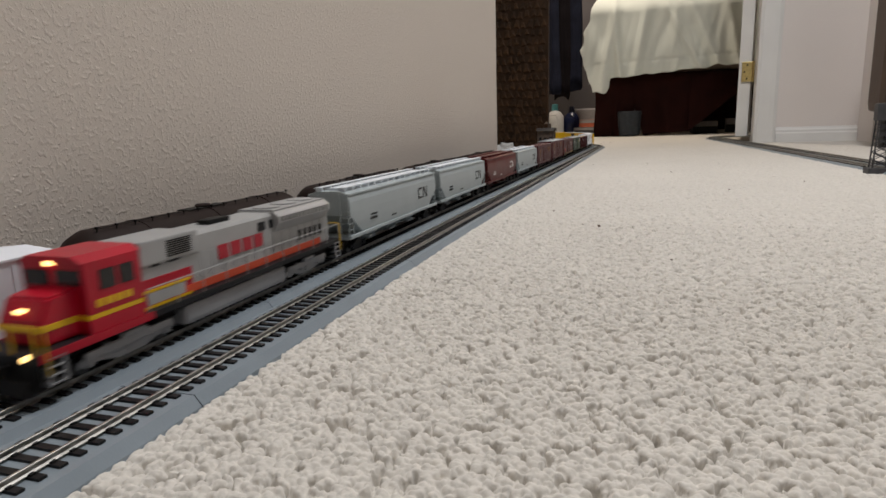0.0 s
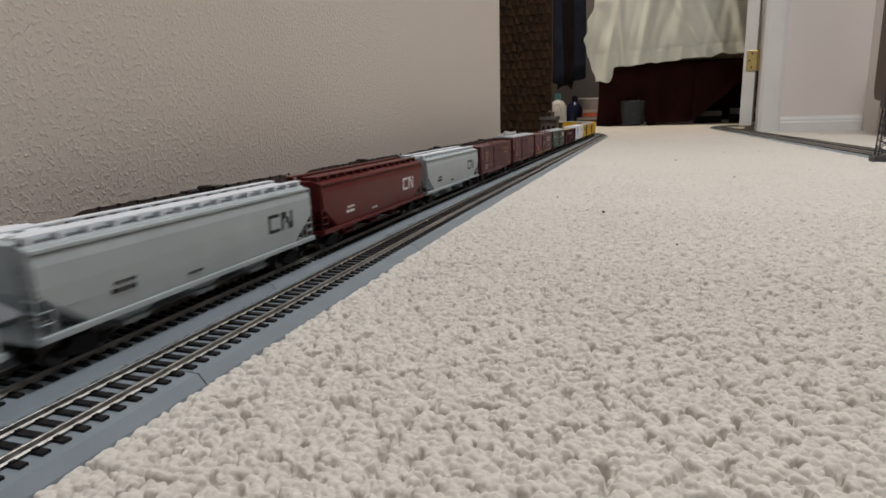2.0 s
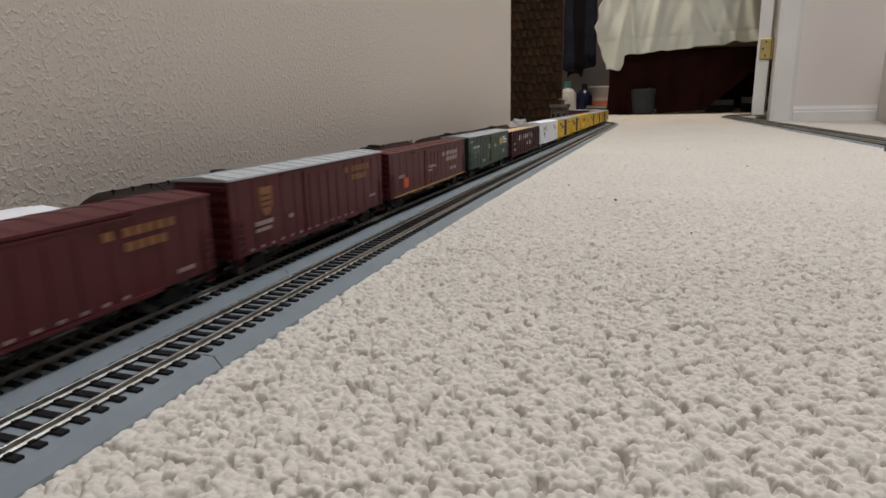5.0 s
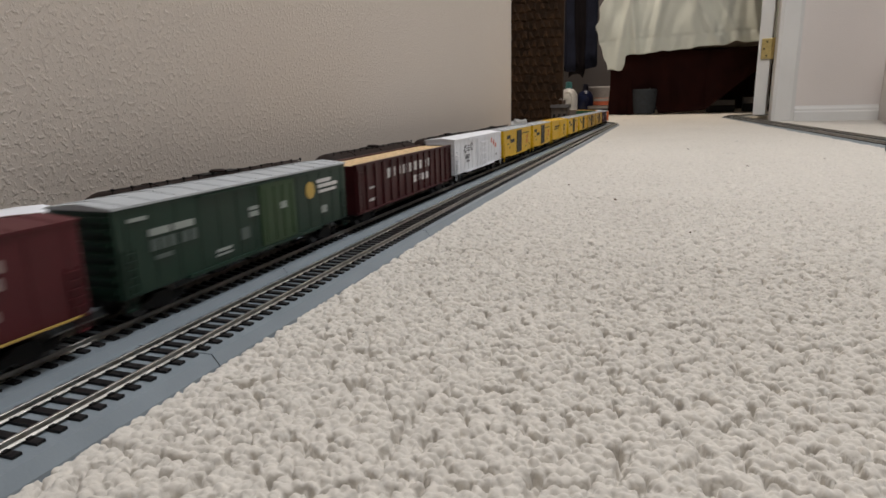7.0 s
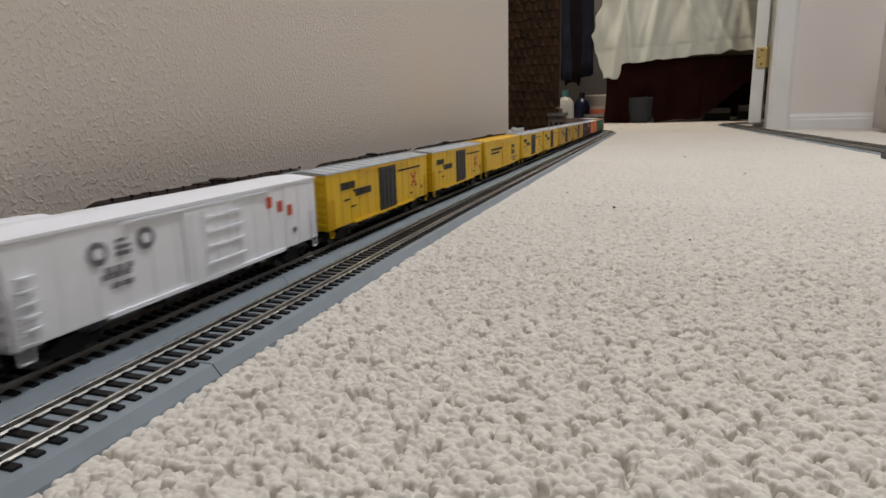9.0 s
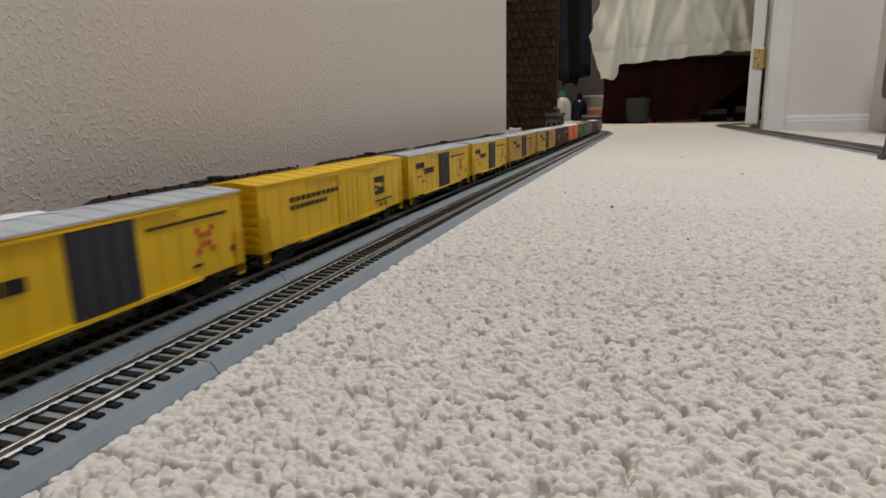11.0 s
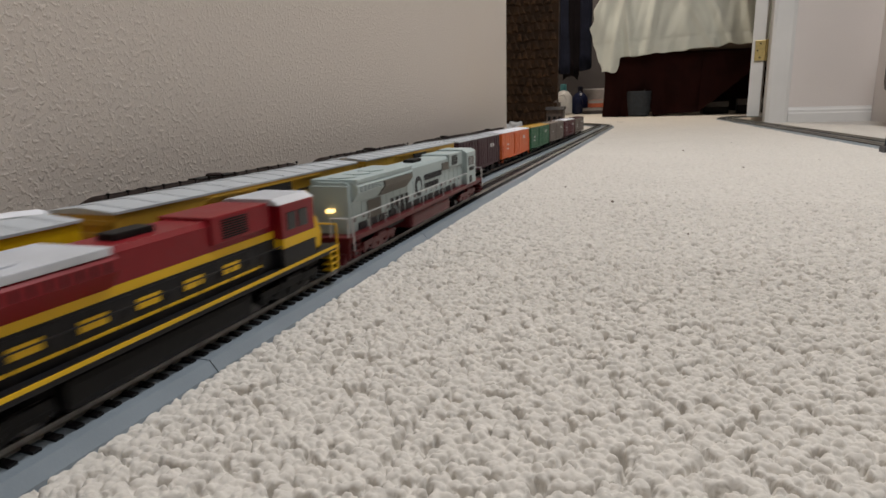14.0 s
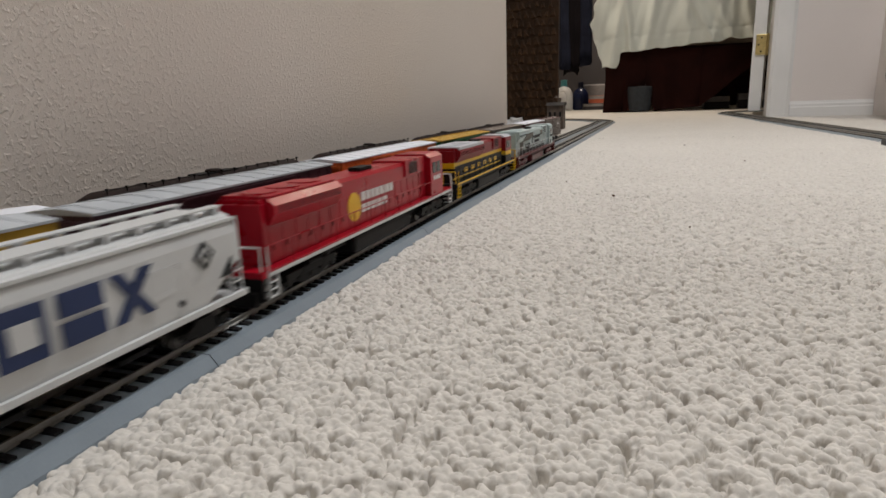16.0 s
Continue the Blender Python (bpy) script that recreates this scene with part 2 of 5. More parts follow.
def pile(X, Y):
    """Round pellets of yarn in clumps of three or four, with deep gaps between the clumps."""
    Xw, Yw = X + 0.0006 * np.sin(Y * 700 + 2 * np.sin(X * 400)), Y + 0.0006 * np.sin(X * 640 + 2)
    clump = nubs(Xw, Yw, 0.0052, 5, 0.74, 0.60)
    pellet = nubs(X, Y, 0.0029, 3, 0.74, 0.62)
    small = nubs(X, Y, 0.0017, 9, 0.70, 0.60)
    gap = np.clip((0.38 - clump) / 0.30, 0, 1) * np.clip(1.15 - pellet, 0, 1)
    h = 0.0021 * pellet + 0.0016 * np.sqrt(clump) + 0.0005 * small - 0.0042 * gap
    h += 0.0005 * np.sin(X * 41 + 1.3 * np.sin(Y * 23)) * np.sin(Y * 37 + X * 11)
    # flattened where it is pressed by the roadbed
    calm = np.clip((X - 0.020 - 0.018 * np.clip(Y - 0.5, 0, 3)) / 0.022, 0, 1)
    return (h - 0.0022) * (0.6 + 0.4 * calm) - 0.0006 * (1 - calm)


def carpet():
    verts, faces = [], []

    def patch(x0, x1, y0, y1, res, flat=False):
        nx, ny = max(2, int(round((x1 - x0) / res)) + 1), max(2, int(round((y1 - y0) / res)) + 1)
        X, Y = np.meshgrid(np.linspace(x0, x1, nx), np.linspace(y0, y1, ny))
        Z = np.zeros_like(X) if flat else pile(X, Y)
        base = sum(len(v) for v in verts)
        verts.append(np.stack([X.ravel(), Y.ravel(), Z.ravel()], 1))
        i = np.arange(nx * ny).reshape(ny, nx)
        faces.append(base + np.stack([i[:-1, :-1], i[:-1, 1:], i[1:, 1:], i[1:, :-1]], -1).reshape(-1, 4))

    patch(0.018, 0.28, 0.072, 0.22, 0.00046)
    patch(0.018, 0.34, 0.22, 0.38, 0.00050)
    patch(0.28, 0.52, 0.072, 0.22, 0.003)
    patch(0.34, 0.52, 0.22, 0.38, 0.003)
    patch(0.018, 0.42, 0.38, 0.62, 0.00075)
    patch(0.42, 0.52, 0.38, 0.62, 0.002)
    patch(0.018, 0.52, 0.06, 0.072, 0.01, True)
    patch(0.018, 0.62, 0.62, 1.15, 0.0012)
    patch(0.62, 1.1, 0.62, 1.15, 0.004)
    patch(0.018, 1.1, 1.15, 1.5, 0.003)
    patch(0.52, 1.1, 0.06, 0.62, 0.004)
    patch(0.018, 1.1, 1.5, 3.2, 0.008)
    patch(-3.0, 0.018, -6.0, 6.6, 0.3, True)
    patch(0.018, 4.0, -6.0, 0.06, 0.3, True)
    patch(1.1, 4.0, 0.06, 3.2, 0.3, True)
    patch(0.018, 4.0, 3.2, 6.6, 0.3, True)
    v, f = np.concatenate(verts), np.concatenate(faces)
    me = bpy.data.meshes.new("floor")
    me.from_pydata(v.tolist(), [], f.tolist())
    for p in me.polygons:
        p.use_smooth = True
    me.materials.append(CARPET)
    ob = new("floor", me)
    return tagged(ob, "cream looped-pile carpet over the whole floor", "carpet", kind="structure")


carpet()


def structure(name, bm, material, label, category):
    return tagged(part(name, bm, material), label, category, kind="structure")


structure("wall_long", one_box(WX - 0.12, WX, -6.0, WEND, -0.01, 2.4, bevel=0.004), WALL, "taupe painted wall with orange-peel plaster", "wall")
structure("wall_closet", one_box(-3.0, 4.0, 6.45, 6.6, -0.01, 2.4), CLOSET_SHADED, "grey wall behind the bed, shade put into its colour", "wall")
structure("wall_outer", one_box(-3.1, -3.0, -6.0, 6.6, -0.01, 2.4), WALL, "taupe painted wall with orange-peel plaster", "wall")
structure("wall_opposite", one_box(4.0, 4.1, -6.0, 6.6, -0.01, 2.4), WALL_FAR, "greige painted wall", "wall")
structure("wall_back", one_box(-3.0, 4.0, -6.1, -6.0, -0.01, 2.4), WALL_FAR, "greige painted wall", "wall")
structure("ceiling", one_box(-3.1, 4.1, -6.1, 6.6, 2.4, 2.5), CEIL, "white painted ceiling", "ceiling")
# wall beside the doorway, with its return towards the viewer
WY = 2.72
structure("wall_door_side", one_box(0.672, 4.0, WY, WY + 0.115, -0.01, 2.4, bevel=0.003), WALL_FAR, "greige painted wall beside the doorway", "wall")
structure("wall_return", one_box(0.976, 1.25, WY - 0.16, WY - 0.002, -0.01, 2.4, bevel=0.004), WALL_FAR, "greige painted wall corner", "wall")


def baseboard(x0, x1, y):
    bm = side_prism(bmesh.new(), [(y, 0), (y - 0.013, 0), (y - 0.013, 0.034), (y - 0.010, 0.038), (y - 0.010, 0.046), (y - 0.006, 0.052), (y - 0.004, 0.058), (y, 0.058)], x0, x1)
    return structure("baseboard", bm, TRIM, "white moulded baseboard along the wall", "baseboard")


baseboard(0.696, 0.974, WY - 0.001)


def doorway():
    """White jamb and casing, and the open door's edge with a brass hinge."""
    d = thing("door_1", "white painted door frame with open door and brass hinge", "door", kind="structure")
    part("jamb", one_box(0.630, 0.672, WY, WY + 0.135, 0, 2.08, bevel=0.002), TRIM, d)
    prof = [(0.617, WY), (0.617, WY - 0.008), (0.629, WY - 0.014), (0.668, WY - 0.018), (0.682, WY - 0.018), (0.695, WY - 0.012), (0.695, WY)]
    bm = bmesh.new()
    lo = [bm.verts.new((x, y, 0)) for x, y in prof]
    hi = [bm.verts.new((x, y, 2.12)) for x, y in prof]
    for i in range(len(prof)):
        bm.faces.new((lo[i], lo[(i + 1) % len(prof)], hi[(i + 1) % len(prof)], hi[i]))
    bm.faces.new(lo[::-1])
    bm.faces.new(hi)
    bmesh.ops.recalc_face_normals(bm, faces=bm.faces[:])
    part("casing", bm, TRIM, d)
    slab = part("door_panel", one_box(-0.047, 0, 0, 0.76, 0.022, 2.04, bevel=0.002), TRIM, d, "white painted door, standing open")
    slab.matrix_basis = pose(0.622, WY + 0.16, 0, 0, 0, -9.5)
    bm = bmesh.new()
    box(bm, -0.036, 0.006, -0.008, -0.0035, 0.245, 0.325, bevel=0.0012)
    rod(bm, (0.007, -0.008, 0.243), (0.007, -0.008, 0.327), 0.005, 10)
    h = part("hinge", bm, BRASS, slab, "brass door hinge")
    for x, z in ((-0.016, 0.258), (-0.026, 0.285), (-0.016, 0.312)):
        part("screw", rod(bmesh.new(), (x, -0.0088, z), (x, -0.006, z), 0.0035, 8), BLACK, h)
    return d


doorway()


# ---- tracks ----
PROFILE = [(-0.0213, -0.003), (-0.0208, 0.0002), (-0.0176, 0.0042), (0.0176, 0.0042), (0.0208, 0.0002), (0.0213, -0.003)]
SECTION = 0.2345


def sweep(line, off, prof, s0, s1, n, shift=0.0):
    bm = bmesh.new()
    rows = []
    for i in range(n + 1):
        s = s0 + (s1 - s0) * i / n
        x, y, h = line(s, off)
        rows.append([bm.verts.new((x + px * math.cos(h), y + px * math.sin(h), pz)) for px, pz in prof])
    k = len(prof)
    for a, b in zip(rows, rows[1:]):
        for i in range(k):
            bm.faces.new((a[i], a[(i + 1) % k], b[(i + 1) % k], b[i]))
    bm.faces.new(rows[0][::-1])
    bm.faces.new(rows[-1])
    bmesh.ops.recalc_face_normals(bm, faces=bm.faces[:])
    return bm


RAILS = [(-0.0011, 0.0050), (-0.0011, 0.0053), (-0.0003, 0.0057), (-0.0003, 0.0067), (-0.00055, 0.0070), (-0.00055, 0.0074), (-0.0004, 0.0075), (0.0004, 0.0075), (0.00055, 0.0074), (0.00055, 0.0070), (0.0003, 0.0067), (0.0003, 0.0057), (0.0011, 0.0053), (0.0011, 0.0050)]
_tb = bmesh.new()
box(_tb, -0.0135, 0.0135, -0.00135, 0.00135, 0.0040, 0.0051)
for sx in (-1, 1):
    for k in (-1, 1):
        x = sx * GAUGE / 2 + k * 0.0016
        box(_tb, x - 0.0006, x + 0.0006, -0.0009, 0.0009, 0.0051, 0.0056)
TIE_MESH = mesh_from(_tb, "tie")
TIE_MESH.materials.append(TIE)


def track(label, line, off, s_from, s_to, joint, near=None):
    t = thing("model_track", label, "toy track", "model railway tracks")
    k0, k1 = math.ceil((s_from - joint) / SECTION), math.floor((s_to - joint) / SECTION)
    pitch = SECTION / 34
    rest_v, rest_f = [], []
    tv = [v.co.copy() for v in TIE_MESH.vertices]
    tf = [tuple(p.vertices) for p in TIE_MESH.polygons]
    for k in range(k0, k1):
        s0 = joint + k * SECTION
        curved = abs(line(s0, off)[2] - line(s0 + SECTION, off)[2]) > 1e-4
        bed = part("roadbed_section", sweep(line, off, PROFILE, s0 + 0.0003, s0 + SECTION - 0.0003, 8 if curved else 2), BED_GREY, t)
        for sx in (-1, 1):
            part("rail", sweep(line, off + sx * GAUGE / 2, RAILS, s0 + 0.0001, s0 + SECTION - 0.0001, 8 if curved else 2), RAIL, t)
        for j in range(34):
            s = s0 + (j + 0.5) * pitch
            x, y, h = line(s, off)
            m = Matrix.Translation((x, y, 0)) @ Matrix.Rotation(h, 4, "Z")
            if near and near[0] <= s < near[1]:
                ob = new("tie", TIE_MESH)
                ob.parent = t
                ob.matrix_basis = m
            else:
                b = len(rest_v)
                rest_v += [tuple(m @ v) for v in tv]
                rest_f += [tuple(b + i for i in f) for f in tf]
    if rest_v:
        me = bpy.data.meshes.new("ties")
        me.from_pydata(rest_v, [], rest_f)
        me.materials.append(TIE)
        ob = new("ties", me)
        ob.parent = t
        ob["kind"] = "stuff"
    return t


track("grey plastic roadbed track with nickel rails on carpet", on_line, 0.0, -5.2, 6.2, 0.1735, (0.05, 1.9))
track("grey plastic roadbed track carrying the long freight train", on_line, FAR, -5.2, 9.3, 0.055, (0.0, 1.5))
track("grey plastic roadbed track beside the wall, holding tank cars", on_line, TANK, -2.0, 1.45, 0.1)
track("grey plastic roadbed track running to the doorway", right_line, -0.0217, -3.0, 5.0, 0.1)
track("grey plastic roadbed track beside the doorway wall", right_line, 0.0217, -3.0, 5.0, 0.2)


def pieces(name, boxes, material, parent):
    """Boxes as parts of their own; alike sizes share one mesh."""
    shared = {}
    for x0, x1, y0, y1, z0, z1 in boxes:
        key = tuple(round(v, 6) for v in (x1 - x0, y1 - y0, z1 - z0))
        if key not in shared:
            a, b, c = (v / 2 for v in key)
            shared[key] = mesh_from(one_box(-a, a, -b, b, -c, c), name)
            shared[key].materials.append(material)
        ob = new(name, shared[key])
        ob.parent = parent
        ob.matrix_basis = pose((x0 + x1) / 2, (y0 + y1) / 2, (z0 + z1) / 2)


# ---- rolling stock ----
PAINT = {}


def paint(name, colour, rough=0.42, vary=0.10):
    if name not in PAINT:
        PAINT[name] = mat("paint_" + name, colour, rough, vary=vary, scale=45, bump=0.00004, bump_scale=1500, spec=0.35)
    return PAINT[name]


W = 0.0165       # half width of a car


def bogie(parent, y, axles=2, base=0.0185, material=None, name="truck"):
    material = material or BLACK
    bm = bmesh.new()
    half = base / 2 + 0.004
    for sx in (-1, 1):
        x = sx * 0.0118
        prof = [(-half, 0.0048), (-half, 0.0068), (-half * 0.55, 0.0070), (-half * 0.35, 0.0092), (half * 0.35, 0.0092), (half * 0.55, 0.0070), (half, 0.0068), (half, 0.0048), (half * 0.6, 0.0044), (half * 0.3, 0.0022), (-half * 0.3, 0.0022), (-half * 0.6, 0.0044)]
        side_prism(bm, [(y + a, b) for a, b in prof], x - 0.0009, x + 0.0009)
        for a in range(axles):
            ya = y - base / 2 + base * a / (axles - 1)
            box(bm, x - 0.0015 if sx < 0 else x - 0.001, x + 0.001 if sx < 0 else x + 0.0015, ya - 0.0018, ya + 0.0018, 0.0036, 0.0066)
            rod(bm, (x, ya + 0.0042, 0.0040), (x, ya + 0.0042, 0.0072), 0.0008)
    box(bm, -0.0115, 0.0115, y - 0.0025, y + 0.0025, 0.0055, 0.0088)
    if axles == 3:
        for sx in (-1, 1):
            x = sx * 0.0132
            box(bm, x - 0.0009, x + 0.0009, y - half * 0.96, y + half * 0.96, 0.0066, 0.0100, bevel=0.0005)
            for k in (-0.5, 0.5):
                rod(bm, (x, y + k * base * 0.5 - 0.003, 0.0055), (x, y + k * base * 0.5 + 0.003, 0.0108), 0.0011, 6)
            rod(bm, (x + sx * 0.001, y - 0.006, 0.0112), (x + sx * 0.001, y + 0.006, 0.0112), 0.0014, 8)
    t = part(name, bm, material, parent)
    for a in range(axles):
        ya = y - base / 2 + base * a / (axles - 1)
        wb = lathe([(0.0012, -0.0105), (0.0012, -0.0088), (0.0048, -0.0087), (0.0049, -0.0068), (0.0056, -0.0065), (0.0054, -0.0059), (0.0012, -0.0056), (0.0012, 0.0056), (0.0054, 0.0059), (0.0056, 0.0065), (0.0049, 0.0068), (0.0048, 0.0087), (0.0012, 0.0088), (0.0012, 0.0105)], 14, "x")
        bmesh.ops.translate(wb, vec=(0, ya, 0.0049), verts=wb.verts)
        part("wheelset", wb, STEEL_BLUED, t)
    return t


def couplers(parent, half, z=0.0105):
    for sy in (-1, 1):
        bm = bmesh.new()
        box(bm, -0.0012, 0.0012, min(sy * (half - 0.006), sy * (half + 0.0042)), max(sy * (half - 0.006), sy * (half + 0.0042)), z - 0.0012, z + 0.0012)
        box(bm, -0.0026, 0.0018, min(sy * (half + 0.002), sy * (half + 0.0058)), max(sy * (half + 0.002), sy * (half + 0.0058)), z - 0.0020, z + 0.0020, bevel=0.0005)
        part("coupler", bm, BLACK, parent)


def ladder(parent, x, y, z0, z1, w, material, rungs=6, axis="y"):
    bm = bmesh.new()
    sx = 1 if x > 0 else -1
    for i in range(rungs):
        z = z0 + (z1 - z0) * (i + 0.5) / rungs
        if axis == "y":
            rod(bm, (x + sx * 0.0008, y - w / 2, z), (x + sx * 0.0008, y + w / 2, z), 0.00032, 4)
        else:
            rod(bm, (x - w / 2, y, z), (x + w / 2, y, z), 0.00032, 4)
    for e in (-1, 1):
        if axis == "y":
            rod(bm, (x + sx * 0.0006, y + e * w / 2, z0), (x + sx * 0.0006, y + e * w / 2, z1), 0.00035, 4)
        else:
            rod(bm, (x + e * w / 2, y, z0), (x + e * w / 2, y, z1), 0.00035, 4)
    return part("ladder", bm, material, parent)


def marks(parent, material, rects, x=W, label="", name="marking", lean=None, side=1):
    """Plain bars of paint on the car's lettered side, each a part; y counts from the car's middle."""
    for y, z, w, h in rects:
        xa = side * (x + (lean(z) if lean else 0))
        x0, x1 = sorted((xa - side * 0.0002, xa + side * 0.0002))
        ob = part(name, one_box(x0, x1, side * y - w / 2, side * y + w / 2, z, z + h), material, parent)
    if label:
        ob["label"] = label
    return ob


def row(y0, z, h, widths, gap=0.0012):
    """A line of bars, one a letter, starting at y0."""
    out, y = [], y0
    for w in widths:
        if w > 0:
            out.append((y + w / 2, z, w, h))
        y += abs(w) + gap
    return out


def box_car(name, label, length, body, ribbed_roof=True, roof=None, door=None, door_w=0.032, door_y=0.0, height=0.0475, ribs=0, sill=0.0118, end=None, ladders=True, outer=True):
    """Boxcar: panelled body, roof with ribs, sliding doors, ribbed ends, ladders, trucks, couplers."""
    c = thing(name, label, "train car", "cars of the long freight train")
    half = length / 2 - 0.0075
    roof, door, end = roof or body, door or body, end or body
    bm = box(bmesh.new(), -W, W, -half, half, sill, height, bevel=0.0006)
    part("body", bm, body, c)
    # side posts, or the thin seams of flat sheets
    n = ribs or 14
    t, w = (0.0006, 0.0007) if ribs else (0.00025, 0.0004)
    post = mesh_from(one_box(-0.0005, t, -w, w, sill + 0.002, height - 0.002), "side_post")
    post.materials.append(body)
    for i in range(n):
        y = -half + 0.006 + (2 * half - 0.012) * i / (n - 1)
        if abs(y - door_y) < door_w / 2 + 0.002:
            continue
        for sx in (-1, 1):
            ob = new("side_post", post)
            ob.parent = c
            ob.matrix_basis = pose(sx * W, sx * y, 0, 0, 0, 0 if sx > 0 else 180)
    for sx in (-1, 1):
        bm = bmesh.new()
        x0, x1 = sorted((sx * (W - 0.0004), sx * (W + 0.0009)))
        box(bm, x0, x1, sx * door_y - door_w / 2, sx * door_y + door_w / 2, sill + 0.0012, height - 0.0025, bevel=0.0003)
        a, b = sorted((sx * W, sx * (W + 0.0013)))
        ribs_y = [sx * door_y - door_w / 2 + door_w * (k + 0.5) / 4 for k in range(4)]
        pieces("door_rib", [(a, b, y - 0.0004, y + 0.0004, sill + 0.003, height - 0.005) for y in ribs_y], door, c)
        part("door", bm, door, c)
        bm = bmesh.new()
        a, b = sorted((sx * (W - 0.0005), sx * (W + 0.0012)))
        box(bm, a, b, -half * 0.62, half * 0.62, sill - 0.0006, sill + 0.0011)
        box(bm, a, b, -half * 0.5, half * 0.5, height - 0.0025, height - 0.0016)
        part("door_rail", bm, body, c)
    # roof
    bm = prism(bmesh.new(), [(-W - 0.0006, height - 0.0006), (-W - 0.0006, height + 0.0004), (0, height + 0.0021), (W + 0.0006, height + 0.0004), (W + 0.0006, height - 0.0006)], -half - 0.0004, half + 0.0004)
    part("roof", bm, roof, c)
    bm = bmesh.new()
    for i in range(13 if ribbed_roof else 0):
        y = -half + 2 * half * (i + 0.5) / 13
        prism(bm, [(-W, height + 0.0004), (-W, height + 0.0007), (0, height + 0.0024), (W, height + 0.0007), (W, height + 0.0004)], y - 0.0005, y + 0.0005)
    if ribbed_roof:
        part("roof_ribs", bm, roof, c)
    else:
        bm.free()
    # corrugated ends
    rib = mesh_from(one_box(-W + 0.002, W - 0.002, -0.0008, 0.0008, -0.0012, 0.0012, bevel=0.0005), "end_rib")
    rib.materials.append(end)
    for sy in (-1, 1):
        for i in range(7):
            ob = new("end_rib", rib)
            ob.parent = c
            ob.matrix_basis = pose(0, sy * (half + 0.0004), sill + 0.004 + (height - sill - 0.008) * i / 6)
    if ladders:
        for sx in (-1, 1):
            for sy in (-1, 1):
                ladder(c, sx * W, sy * (half - 0.005), sill, sill + 0.020, 0.0058, body)
    bm = box(bmesh.new(), -0.004, 0.004, -half, half, 0.0085, sill)
    for y in (-0.03, 0.0, 0.028):
        box(bm, -0.010, 0.010, y - 0.006, y + 0.006, 0.0065, sill)
    part("underframe", bm, BLACK, c)
    for sy in (-1, 1):
        bogie(c, sy * (half - 0.024))
        for sx in (-1, 1):
            bm = bmesh.new()
            y = sy * (half - 0.004)
            rod(bm, (sx * W, y - 0.002, sill), (sx * W, y - 0.002, 0.007), 0.0004, 4)
            rod(bm, (sx * W, y + 0.002, sill), (sx * W, y + 0.002, 0.007), 0.0004, 4)
            rod(bm, (sx * W, y - 0.002, 0.007), (sx * W, y + 0.002, 0.007), 0.0005, 4)
            part("sill_step", bm, body, c)
    couplers(c, half)
    return c, half


